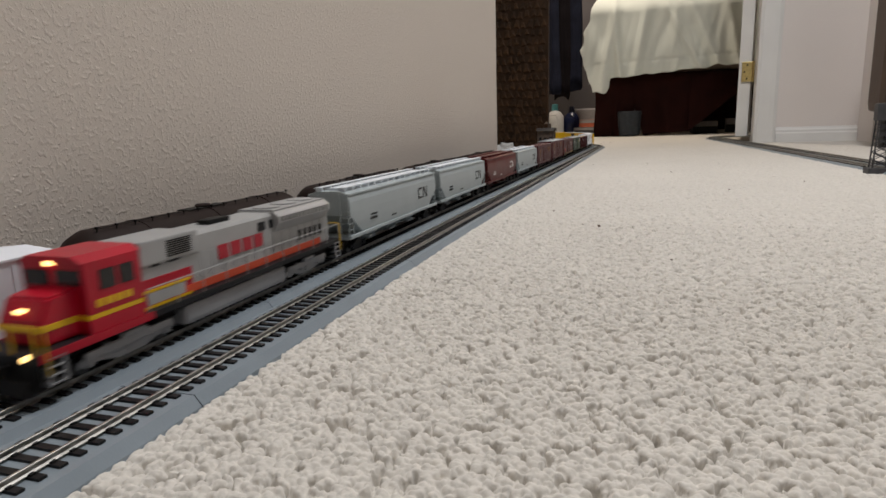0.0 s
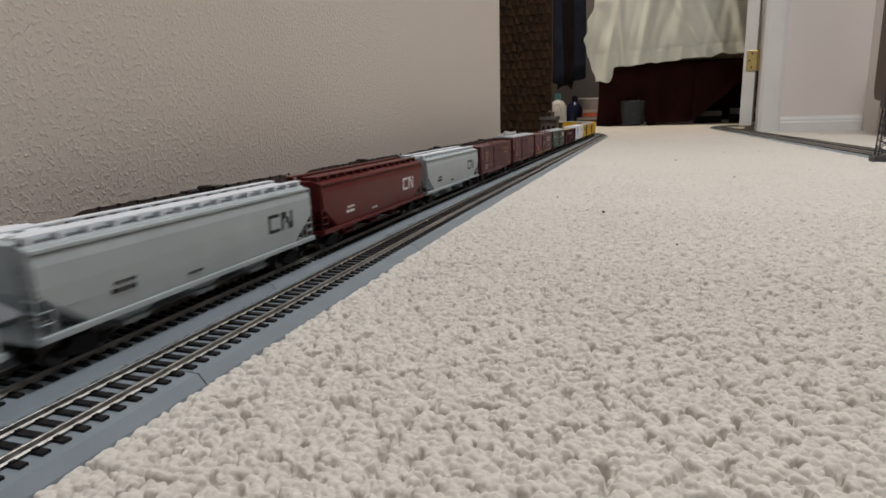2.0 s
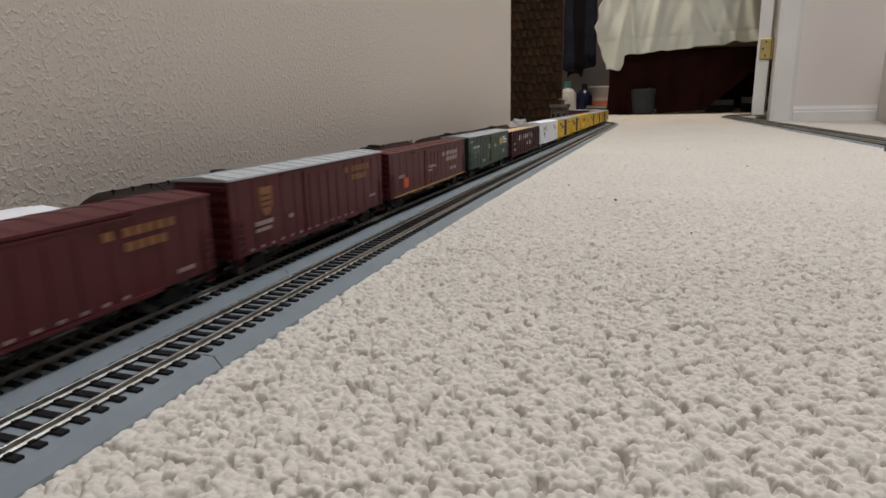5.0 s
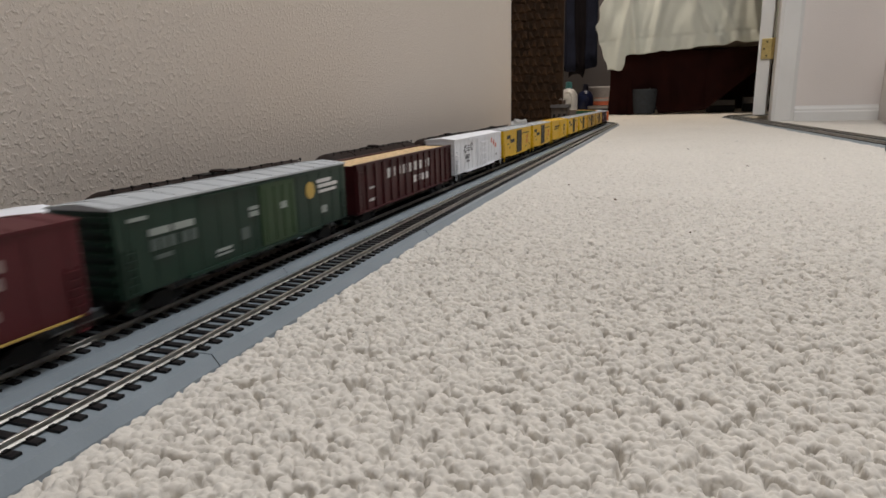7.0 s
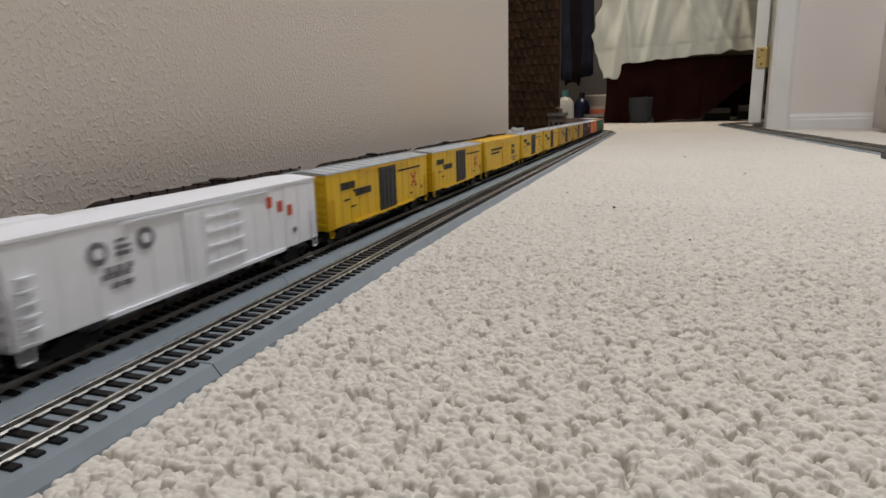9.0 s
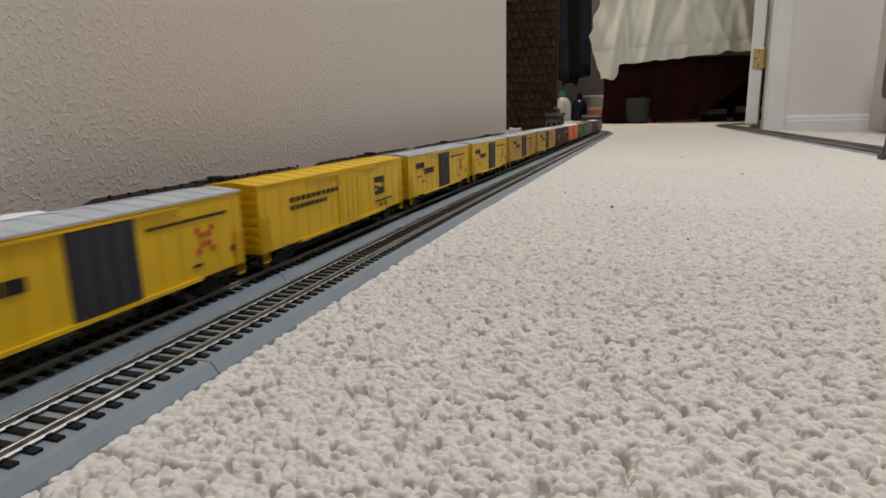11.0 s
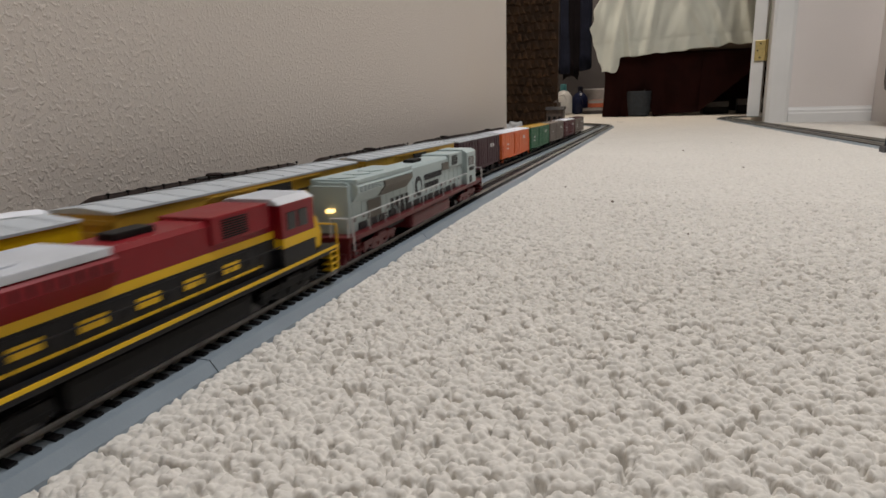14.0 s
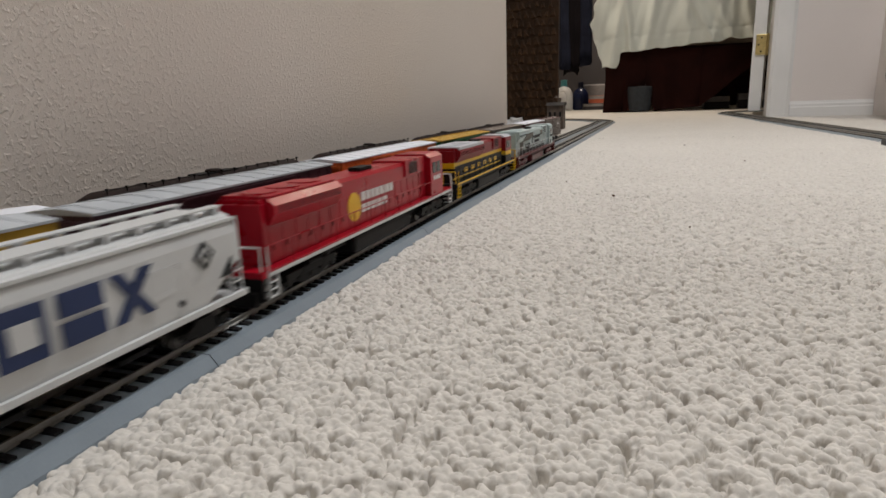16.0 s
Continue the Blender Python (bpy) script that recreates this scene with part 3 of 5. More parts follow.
def hopper(label, length, body, logo, trough, top=None):
    """Round-sided covered hopper with roof walk, end cages and outlet gates."""
    c = thing("covered_hopper", label, "train car", "cars of the long freight train")
    half = length / 2 - 0.0065
    top = top or body
    prof_r = [(0.0125, 0.0135), (0.0163, 0.0150), (0.0166, 0.0165), (0.0170, 0.0240), (0.0171, 0.0320), (0.0168, 0.0400), (0.0158, 0.0440), (0.0135, 0.0468), (0.0100, 0.0480)]
    prof = prof_r + [(-x, z) for x, z in prof_r[::-1]]
    bm = bmesh.new()
    ends = ((-half + 0.002, 0.030), (-half + 0.010, 0.024), (-half + 0.022, 0.0135), (half - 0.022, 0.0135), (half - 0.010, 0.024), (half - 0.002, 0.030))
    rings = [[bm.verts.new((x, y, max(z, zm))) for x, z in prof] for y, zm in ends]
    k = len(prof)
    for a, b in zip(rings, rings[1:]):
        for i in range(k):
            bm.faces.new((a[i], a[(i + 1) % k], b[(i + 1) % k], b[i]))
    bm.faces.new(rings[0][::-1])
    bm.faces.new(rings[-1])
    bmesh.ops.remove_doubles(bm, verts=bm.verts, dist=0.00001)
    bmesh.ops.recalc_face_normals(bm, faces=bm.faces[:])
    part("body", bm, body, c, smooth=False)
    for sx in (-1, 1):
        a, b = sorted((sx * 0.0155, sx * 0.0178))
        part("side_sill", one_box(a, b, -half, half, 0.0128, 0.0152, bevel=0.0003), body, c)
        a, b = sorted((sx * 0.0135, sx * 0.0165))
        part("roof_edge", one_box(a, b, -half + 0.002, half - 0.002, 0.0448, 0.0462, bevel=0.0003), body, c)
    for sy in (-1, 1):
        bm = bmesh.new()
        for sx in (-1, 1):
            y = sy * (half - 0.001)
            for px in (sx * 0.0160, sx * 0.009):
                rod(bm, (px, y, 0.0125), (px, y, 0.046), 0.00045, 4)
            for i in range(7):
                z = 0.015 + 0.0045 * i
                rod(bm, (sx * 0.0160, y, z), (sx * 0.009, y, z), 0.00035, 4)
                if i < 5:
                    rod(bm, (sx * 0.0165, y, z), (sx * 0.0165, y - sy * 0.006, z), 0.00035, 4)
            rod(bm, (sx * 0.0163, y - sy * 0.006, 0.0125), (sx * 0.0163, y - sy * 0.007, 0.036), 0.00045, 4)
        box(bm, -0.0165, 0.0165, min(sy * half, sy * (half - 0.020)), max(sy * half, sy * (half - 0.020)), 0.0122, 0.0134)
        part("end_cage", bm, body, c)
    # roof walk and hatches
    bm = bmesh.new()
    for sx in (-1, 1):
        a, b = sorted((sx * 0.0070, sx * 0.0118))
        box(bm, a, b, -half + 0.003, half - 0.003, 0.0502, 0.0508)
        for i in range(15):
            y = -half + 0.006 + (2 * half - 0.012) * i / 14
            a2, b2 = sorted((sx * 0.0068, sx * 0.0120))
            box(bm, a2, b2, y - 0.0009, y + 0.0009, 0.0470, 0.0503)
    part("roof_walk", bm, top, c)
    bm = bmesh.new()
    box(bm, -0.0042, 0.0042, -half + 0.010, half - 0.010, 0.0478, 0.0500, bevel=0.0005)
    part("roof_hatch", bm, top, c)
    for i in (-1, 0, 1):
        bm = bmesh.new()
        y = i * 0.045
        a = [bm.verts.new(v) for v in ((-0.0125, y - 0.019, 0.014), (0.0125, y - 0.019, 0.014), (0.0125, y + 0.019, 0.014), (-0.0125, y + 0.019, 0.014))]
        b = [bm.verts.new(v) for v in ((-0.006, y - 0.006, 0.006), (0.006, y - 0.006, 0.006), (0.006, y + 0.006, 0.006), (-0.006, y + 0.006, 0.006))]
        for j in range(4):
            bm.faces.new((a[j], b[j], b[(j + 1) % 4], a[(j + 1) % 4]))
        bm.faces.new(b)
        box(bm, -0.009, 0.009, y - 0.007, y + 0.007, 0.0045, 0.0066, bevel=0.0005)
        bmesh.ops.recalc_face_normals(bm, faces=bm.faces[:])
        part("outlet_gate", bm, trough, c)
    lean = lambda z: 0.0004 + 0.0004 * (z > 0.022) - 0.0002 * (z > 0.036)
    marks(c, logo,
          [(0.048, 0.0250, 0.0020, 0.0105), (0.0535, 0.0250, 0.0090, 0.0019), (0.0535, 0.0336, 0.0090, 0.0019), (0.0612, 0.0250, 0.0020, 0.0105), (0.0638, 0.0318, 0.0034, 0.0037), (0.0664, 0.0284, 0.0030, 0.0040), (0.0685, 0.0250, 0.0024, 0.0038), (0.0712, 0.0250, 0.0020, 0.0105)],
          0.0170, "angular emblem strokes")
    marks(c, logo, row(-0.062, 0.0255, 0.0014, (0.003, 0.0022, 0.003)) + row(-0.064, 0.0222, 0.0018, (0.004, 0.003, 0.003)) + row(-0.02, 0.0190, 0.0012, (0.002, 0.003, 0.002)), 0.0172)
    for sy in (-1, 1):
        bogie(c, sy * (half - 0.021))
    couplers(c, half)
    return c


def gondola(label, length, body, white, load):
    """Tall ribbed wood-chip gondola with a load."""
    c = thing("wood_chip_gondola", label, "train car", "cars of the long freight train")
    half = length / 2 - 0.0075
    for sx in (-1, 1):
        a, b = sorted((sx * (W - 0.0012), sx * W))
        part("side_wall", one_box(a, b, -half, half, 0.011, 0.0490), body, c)
        a, b = sorted((sx * half, sx * (half - 0.001)))
        part("end_wall", one_box(-W + 0.0013, W - 0.0013, a, b, 0.011, 0.0488), body, c)
    part("car_floor", one_box(-W + 0.0013, W - 0.0013, -half + 0.0011, half - 0.0011, 0.0105, 0.0125), body, c)
    bm = bmesh.new()
    for sx in (-1, 1):
        a, b = sorted((sx * (W - 0.0015), sx * (W + 0.0014)))
        box(bm, a, b, -half, half, 0.0480, 0.0498, bevel=0.0003)
        box(bm, a, b, -half, half, 0.0105, 0.0122, bevel=0.0003)
    part("top_rail", bm, body, c)
    for sx in (-1, 1):
        for i in range(15):
            y = -half + 0.002 + (2 * half - 0.004) * i / 14
            a, b = sorted((sx * (W - 0.0004), sx * (W + 0.0013)))
            part("rib", box(bmesh.new(), a, b, y - 0.0008, y + 0.0008, 0.012, 0.0485), body, c)
    bm = bmesh.new()
    n, k = 60, 10
    g = [[bm.verts.new((-W + 0.0015 + (2 * W - 0.003) * j / k, -half + 0.0015 + (2 * half - 0.003) * i / n, 0.0484 + 0.0009 * noise.noise((i * 0.7, j * 0.7, 3)))) for j in range(k + 1)] for i in range(n + 1)]
    for i in range(n):
        for j in range(k):
            bm.faces.new((g[i][j], g[i][j + 1], g[i + 1][j + 1], g[i + 1][j]))
    part("load", bm, load, c, "pale wood-chip load level with the rim")
    marks(c, white, row(-0.052, 0.0330, 0.0080, (0.0080, 0.002, 0.0055, 0.0085, 0.0062, 0.0062, 0.0062, 0.0055, 0.0055), 0.0056) + row(0.004, 0.0215, 0.0065, (0.0058, 0.0058, 0.0058, 0.0058), 0.0044), W)
    marks(c, white, row(-0.085, 0.028, 0.0016, (0.002, 0.002, 0.002)) + row(-0.086, 0.018, 0.0022, (0.003, 0.0025, 0.003)), W)
    bm = box(bmesh.new(), -0.004, 0.004, -half, half, 0.0085, 0.0106)
    part("underframe", bm, BLACK, c)
    for sx in (-1, 1):
        for sy in (-1, 1):
            ladder(c, sx * (W + 0.0008), sy * (half - 0.005), 0.011, 0.045, 0.0058, body, 9)
    for sy in (-1, 1):
        bogie(c, sy * (half - 0.024))
    couplers(c, half)
    c.scale = (1, 1, 0.92)
    return c


def tank_car(label, length, body):
    c = thing("tank_car", label, "train car", "parked tank cars")
    half = length / 2 - 0.008
    R, zc = 0.0176, 0.0302
    prof = [(0.001, -half + 0.004), (0.006, -half + 0.0045), (0.011, -half + 0.0065), (0.0155, -half + 0.010), (R, -half + 0.016), (R, half - 0.016), (0.0155, half - 0.010), (0.011, half - 0.0065), (0.006, half - 0.0045), (0.001, half - 0.004)]
    bm = lathe(prof, 28, "y")
    bmesh.ops.translate(bm, vec=(0, 0, zc), verts=bm.verts)
    part("tank", bm, body, c, smooth=True)
    for y in (-half * 0.55, 0, half * 0.55):
        rb = lathe([(R, y - 0.0008), (R + 0.0004, y - 0.0008), (R + 0.0004, y + 0.0008), (R, y + 0.0008)], 28, "y")
        bmesh.ops.translate(rb, vec=(0, 0, zc), verts=rb.verts)
        part("tank_band", rb, body, c)
    dome = lathe([(0.005, 0.0465), (0.005, 0.0490), (0.0042, 0.0496), (0.0015, 0.0498)], 16)
    part("dome", dome, body, c)
    # platform and safety rail along the top
    top = zc + R
    bm = bmesh.new()
    box(bm, -0.0045, 0.0045, -0.018, 0.018, top - 0.0005, top + 0.0003)
    rail_z = top + 0.0012
    for x in (0.0062,):
        rod(bm, (x, -half + 0.014, rail_z - 0.0008), (x, half - 0.014, rail_z - 0.0008), 0.00022, 5)
        for i in range(15):
            y = -half + 0.016 + (2 * half - 0.032) * i / 14
            rod(bm, (x, y, rail_z - 0.0026), (x, y, rail_z), 0.00035, 5)
            box(bm, x - 0.0006, x + 0.0006, y - 0.0006, y + 0.0006, rail_z - 0.0010, rail_z + 0.0002)
    part("safety_rail", bm, BLACK, c)
    bm = bmesh.new()
    box(bm, -0.004, 0.004, -half, half, 0.0085, 0.0105)
    for sy in (-1, 1):
        box(bm, -0.0155, 0.0155, min(sy * half, sy * (half - 0.018)), max(sy * half, sy * (half - 0.018)), 0.0102, 0.0115)
    part("underframe", bm, BLACK, c)
    for sx in (-1, 1):
        ladder(c, sx * (R + 0.0004), 0.0, 0.011, 0.040, 0.007, BLACK, 7)
    for sy in (-1, 1):
        bogie(c, sy * (half - 0.022))
    couplers(c, half)
    return c


def locomotive(label, length, group, bands, cab_bands, sill, tank_m, truck_m, rail_m, roof_m, nose_m, flare=None, lit=True, low_roof=False, hood_top=None, grab_m=None, wing=0.064, step_m=None):
    """Six-axle diesel; its nose points to +y."""
    c = thing("diesel_locomotive", label, "locomotive", group)
    half = length / 2 - 0.0065
    deck = 0.0168
    part("walkway", one_box(-0.0163, 0.0163, -half, half, 0.0138, deck, bevel=0.0004), sill, c)
    cab0, cab1 = half - 0.052, half - 0.024
    hw = 0.0112
    for z0, z1, m in bands:
        part("hood", one_box(-hw, hw, -half + 0.010, cab0, z0, z1, bevel=0.0002), m, c)
    ztop = bands[-1][1]
    # roof edge: chamfered top of the hood
    bm = prism(bmesh.new(), [(-hw, ztop - 0.0002), (-hw + 0.0018, ztop + 0.0018), (hw - 0.0018, ztop + 0.0018), (hw, ztop - 0.0002)], -half + 0.012, cab0)
    part("hood_roof", bm, hood_top or roof_m, c)
    # radiator wings at the rear
    fl = flare or bands[-1][2]
    y0, y1 = -half + 0.014, -half + 0.014 + wing
    bm = prism(bmesh.new(), [(-hw, 0.0335), (-0.0158, 0.0395), (-0.0158, 0.0432), (-0.0120, 0.0462), (0.0120, 0.0462), (0.0158, 0.0432), (0.0158, 0.0395), (hw, 0.0335)], y0, y1)
    part("radiator", bm, fl, c)
    bm = bmesh.new()
    roof_w = 0.0122 if wing < 0.07 else 0.0150
    box(bm, -roof_w, roof_w, y0 + 0.001, y1 - 0.001, 0.0461 if wing < 0.07 else 0.0445, 0.0472, bevel=0.0004)
    for k in range(3):
        yy = y0 + 0.012 + k * 0.020
        lb = lathe([(0.0085, 0.0470), (0.0085, 0.0478), (0.0070, 0.0478)], 20)
        bmesh.ops.translate(lb, vec=(0, yy, 0), verts=lb.verts)
        me = mesh_from(lb, "t")
        bm.from_mesh(me)
        bpy.data.meshes.remove(me)
    part("radiator_roof", bm, roof_m, c)
    for sx in (-1, 1):
        bm = bmesh.new()
        for k in range(16):
            yy = y0 + 0.004 + k * (y1 - y0 - 0.008) / 15
            a, b = sorted((sx * 0.0156, sx * 0.0161))
            box(bm, a, b, yy - 0.0005, yy + 0.0005, 0.0398, 0.0430)
        part("radiator_grille", bm, BLACK, c)
    # exhaust, blower housing and dynamic brake box
    bm = box(bmesh.new(), -0.0125, 0.0125, cab0 - 0.042, cab0 - 0.004, ztop - 0.008, ztop + 0.0032, bevel=0.0008)
    part("brake_housing", bm, bands[-1][2], c)
    for sx in (-1, 1):
        bm = bmesh.new()
        for k in range(8):
            a, b = sorted((sx * 0.0124, sx * 0.0129))
            box(bm, a, b, cab0 - 0.036, cab0 - 0.020, ztop - 0.0062 + k * 0.0010, ztop - 0.0057 + k * 0.0010)
        part("intake_grille", bm, BLACK, c)
    part("exhaust", one_box(-0.004, 0.004, -0.012, 0.006, ztop + 0.001, ztop + 0.0042, bevel=0.0006), BLACK, c)
    # hood doors and latches
    n = 18
    dw = (cab0 + half - 0.018) / n
    for sx in (-1, 1):
        a, b = sorted((sx * (hw - 0.0002), sx * (hw + 0.00025)))
        split = bands[0][1] - 0.001 if len(bands) > 1 else ztop - 0.009
        pieces("hood_door", [(a, b, -half + 0.014 + i * dw, -half + 0.014 + (i + 0.9) * dw, deck + 0.001, split) for i in range(n)], bands[0][2], c)
        a, b = sorted((sx * hw, sx * (hw + 0.0006)))
        pieces("latch", [(a, b, -half + 0.014 + (i + 0.15) * dw, -half + 0.014 + (i + 0.23) * dw, deck + 0.006, deck + 0.0085) for i in range(n)], truck_m, c)
    # cab, windows, nose
    for z0, z1, m in cab_bands:
        part("cab", one_box(-0.0160, 0.0160, cab0, cab1, z0, z1, bevel=0.0003), m, c)
    zc = cab_bands[-1][1]
    bm = prism(bmesh.new(), [(-0.0160, zc - 0.0002), (-0.0115, zc + 0.0026), (0.0115, zc + 0.0026), (0.0160, zc - 0.0002)], cab0 - 0.001, cab1 + 0.001)
    part("cab_roof", bm, roof_m if low_roof else cab_bands[-1][2], c)
    for sx in (-1, 1):
        a, b = sorted((sx * 0.0158, sx * 0.0164))
        part("cab_window", one_box(a, b, cab0 + 0.004, cab0 + 0.0115, 0.0335, 0.0415, bevel=0.0002), GLASS, c)
        part("cab_window", one_box(a, b, cab0 + 0.0135, cab0 + 0.0215, 0.0335, 0.0415, bevel=0.0002), GLASS, c)
        part("windscreen", one_box(*sorted((sx * 0.0020, sx * 0.0140)), cab1 - 0.0002, cab1 + 0.0005, 0.0365, 0.0425, bevel=0.0002), GLASS, c)
    bm = side_prism(bmesh.new(), [(cab1 - 0.001, deck), (cab1 + 0.0155, deck), (cab1 + 0.0165, deck + 0.009), (cab1 + 0.0120, 0.0345), (cab1 - 0.001, 0.0362)], -0.0105, 0.0105)
    bmesh.ops.bevel(bm, geom=list(bm.edges), offset=0.0010, segments=2, affect="EDGES")
    part("nose", bm, nose_m, c)
    lamp = HEADLAMP if lit else STEEL_BLUED
    for x, y, z, r in ((-0.0012, cab1 + 0.0006, zc - 0.0002, 0.0010), (0.0012, cab1 + 0.0006, zc - 0.0002, 0.0010), (-0.0115, half + 0.0006, 0.0160, 0.0011), (0.0115, half + 0.0006, 0.0160, 0.0011), (-0.0013, cab1 + 0.0152, 0.0300, 0.0008), (0.0013, cab1 + 0.0152, 0.0300, 0.0008)):
        part("headlight", rod(bmesh.new(), (x, y - 0.0012, z), (x, y + 0.0008, z), r, 12), lamp, c)
    # fuel tank, pilots, steps
    part("fuel_tank", one_box(-0.0150, 0.0150, -0.046, 0.042, 0.0030, 0.0130, bevel=0.0024), tank_m, c)
    part("frame", one_box(-0.009, 0.009, -half + 0.01, half - 0.01, 0.0085, 0.0139), BLACK, c)
    for sy in (-1, 1):
        bm = bmesh.new()
        a, b = sorted((sy * (half - 0.0015), sy * half))
        box(bm, -0.0155, 0.0155, a, b, 0.0035, 0.0140, bevel=0.0003)
        prow = [(sy * half, 0.0022), (sy * (half + 0.004), 0.0022), (sy * (half + 0.0018), 0.0075), (sy * half, 0.0080)]
        side_prism(bm, prow, -0.0135, 0.0135)
        part("pilot", bm, sill if sill == WINE else BLACK, c)
        for sx in (-1, 1):
            x0, x1 = sorted((sx * 0.0110, sx * 0.0166))
            ya, yb = sorted((sy * (half - 0.0105), sy * (half - 0.0040)))
            sm = step_m or sill
            pieces("step", [(x0, x1, ya, yb, 0.0045 + k * 0.0032, 0.0051 + k * 0.0032) for k in range(4)], sm, c)
            x0, x1 = sorted((sx * 0.0158, sx * 0.0166))
            pieces("step_side", [(x0, x1, sy * yy - 0.0005, sy * yy + 0.0005, 0.0042, 0.0150) for yy in (half - 0.0105, half - 0.0038)], sm, c)
            bm = bmesh.new()
            x = sx * 0.0150
            rod(bm, (x, sy * (half - 0.0008), deck), (x, sy * (half - 0.0008), deck + 0.0105), 0.00045, 5)
            rod(bm, (x, sy * (half - 0.0008), deck + 0.0105), (sx * 0.004, sy * (half - 0.0008), deck + 0.0105), 0.00045, 5)
            rod(bm, (sx * 0.004, sy * (half - 0.0008), deck), (sx * 0.004, sy * (half - 0.0008), deck + 0.0105), 0.00045, 5)
            rod(bm, (sx * 0.0168, sy * (half - 0.0036), 0.0085), (sx * 0.0168, sy * (half - 0.0036), deck + 0.0105), 0.0004, 5)
            part("grab_iron", bm, grab_m or rail_m, c)
    for sx in (-1, 1):
        bm = bmesh.new()
        x = sx * 0.0160
        n = 11
        ya, yb = -half + 0.004, cab0 - 0.002
        for i in range(n):
            y = ya + (yb - ya) * i / (n - 1)
            rod(bm, (x, y, deck - 0.001), (x, y, deck + 0.0105), 0.00032, 5)
        rod(bm, (x, ya, deck + 0.0105), (x, yb, deck + 0.0105), 0.00032, 5)
        part("handrail", bm, rail_m, c)
    for sy in (-1, 1):
        bogie(c, sy * (half - 0.045), 3, 0.042, truck_m, "truck")
    couplers(c, half, 0.0108)
    return c, half


# ---- the long freight train ----
SILVER = paint("silver_grey", (0.36, 0.36, 0.36), 0.38)
RED = paint("warbonnet_red", (0.42, 0.004, 0.022), 0.3)
YELLOW = paint("stripe_yellow", (0.72, 0.44, 0.012), 0.4)
ORANGE = paint("orange_red", (0.60, 0.075, 0.028), 0.4)
TRUCK_SILVER = paint("truck_silver", (0.30, 0.30, 0.31), 0.45)
HOP_GREY = paint("hopper_grey", (0.40, 0.445, 0.46), 0.42, 0.05)
# hopper grey lightened for the roof: overhead gleam put into the colour
HOP_TOP_LIT = paint("hopper_top_lit", (0.78, 0.82, 0.87), 0.4, 0.05)
HOP_RED = paint("hopper_red", (0.105, 0.010, 0.009), 0.42)
INK = paint("black_ink", (0.007, 0.007, 0.009), 0.5)
WHITE = paint("white_ink", (0.72, 0.71, 0.70), 0.5)
WHITE_BODY = paint("reefer_white", (0.83, 0.85, 0.90), 0.4, 0.04)
UP_BROWN = paint("oxide_brown", (0.080, 0.010, 0.015), 0.45)
DARK_BROWN = paint("dark_brown", (0.050, 0.007, 0.009), 0.45)
PLUM = paint("plum_brown", (0.052, 0.018, 0.026), 0.5)
GREEN = paint("pine_green", (0.010, 0.034, 0.022), 0.42)
GREEN_DOOR = paint("leaf_green", (0.032, 0.068, 0.028), 0.42)
GREEN_BRIGHT = paint("bright_green", (0.012, 0.12, 0.05), 0.42)
GALV = paint("galvanised_roof", (0.46, 0.49, 0.52), 0.38)
RB_YELLOW = paint("signal_yellow", (0.74, 0.46, 0.006), 0.4, 0.06)
RB_OCHRE = paint("weathered_yellow", (0.50, 0.30, 0.035), 0.5, 0.16)
DOOR_BLACK = paint("door_charcoal", (0.030, 0.030, 0.034), 0.5)
CAR_ORANGE = paint("car_orange", (0.70, 0.14, 0.03), 0.42)
CAR_GREY = paint("car_taupe_grey", (0.17, 0.14, 0.12), 0.5)
GOLD = paint("gold_ink", (0.55, 0.38, 0.10), 0.45)
TAN = mat("wood_chips", (0.62, 0.44, 0.25), 0.9, vary=0.3, scale=400, bump=0.0008, bump_scale=700)
TANK_BLACK = mat("tank_brown_black", (0.018, 0.010, 0.008), 0.65, vary=0.2, scale=45, bump=0.00004, bump_scale=1500, spec=0.15)
PALE_GREY = paint("pale_grey_green", (0.38, 0.455, 0.455), 0.42, 0.05)
WINE = paint("wine_red", (0.095, 0.009, 0.011), 0.42)
CP_RED = paint("bright_red", (0.34, 0.003, 0.014), 0.28)
KC_RED = paint("belle_red", (0.20, 0.004, 0.010), 0.38)
ROOF_SILVER = paint("roof_silver", (0.52, 0.54, 0.58), 0.35)
PALE_WHITE = paint("cool_white", (0.58, 0.59, 0.59), 0.42, 0.05)
FADED_GOLD = paint("faded_gold_ink", (0.24, 0.11, 0.045), 0.5)
PALE_INK = paint("pale_ink", (0.36, 0.28, 0.27), 0.5)
NAVY = paint("navy_ink", (0.02, 0.035, 0.10), 0.45)

TRAIN = []       # (thing, length, turned)


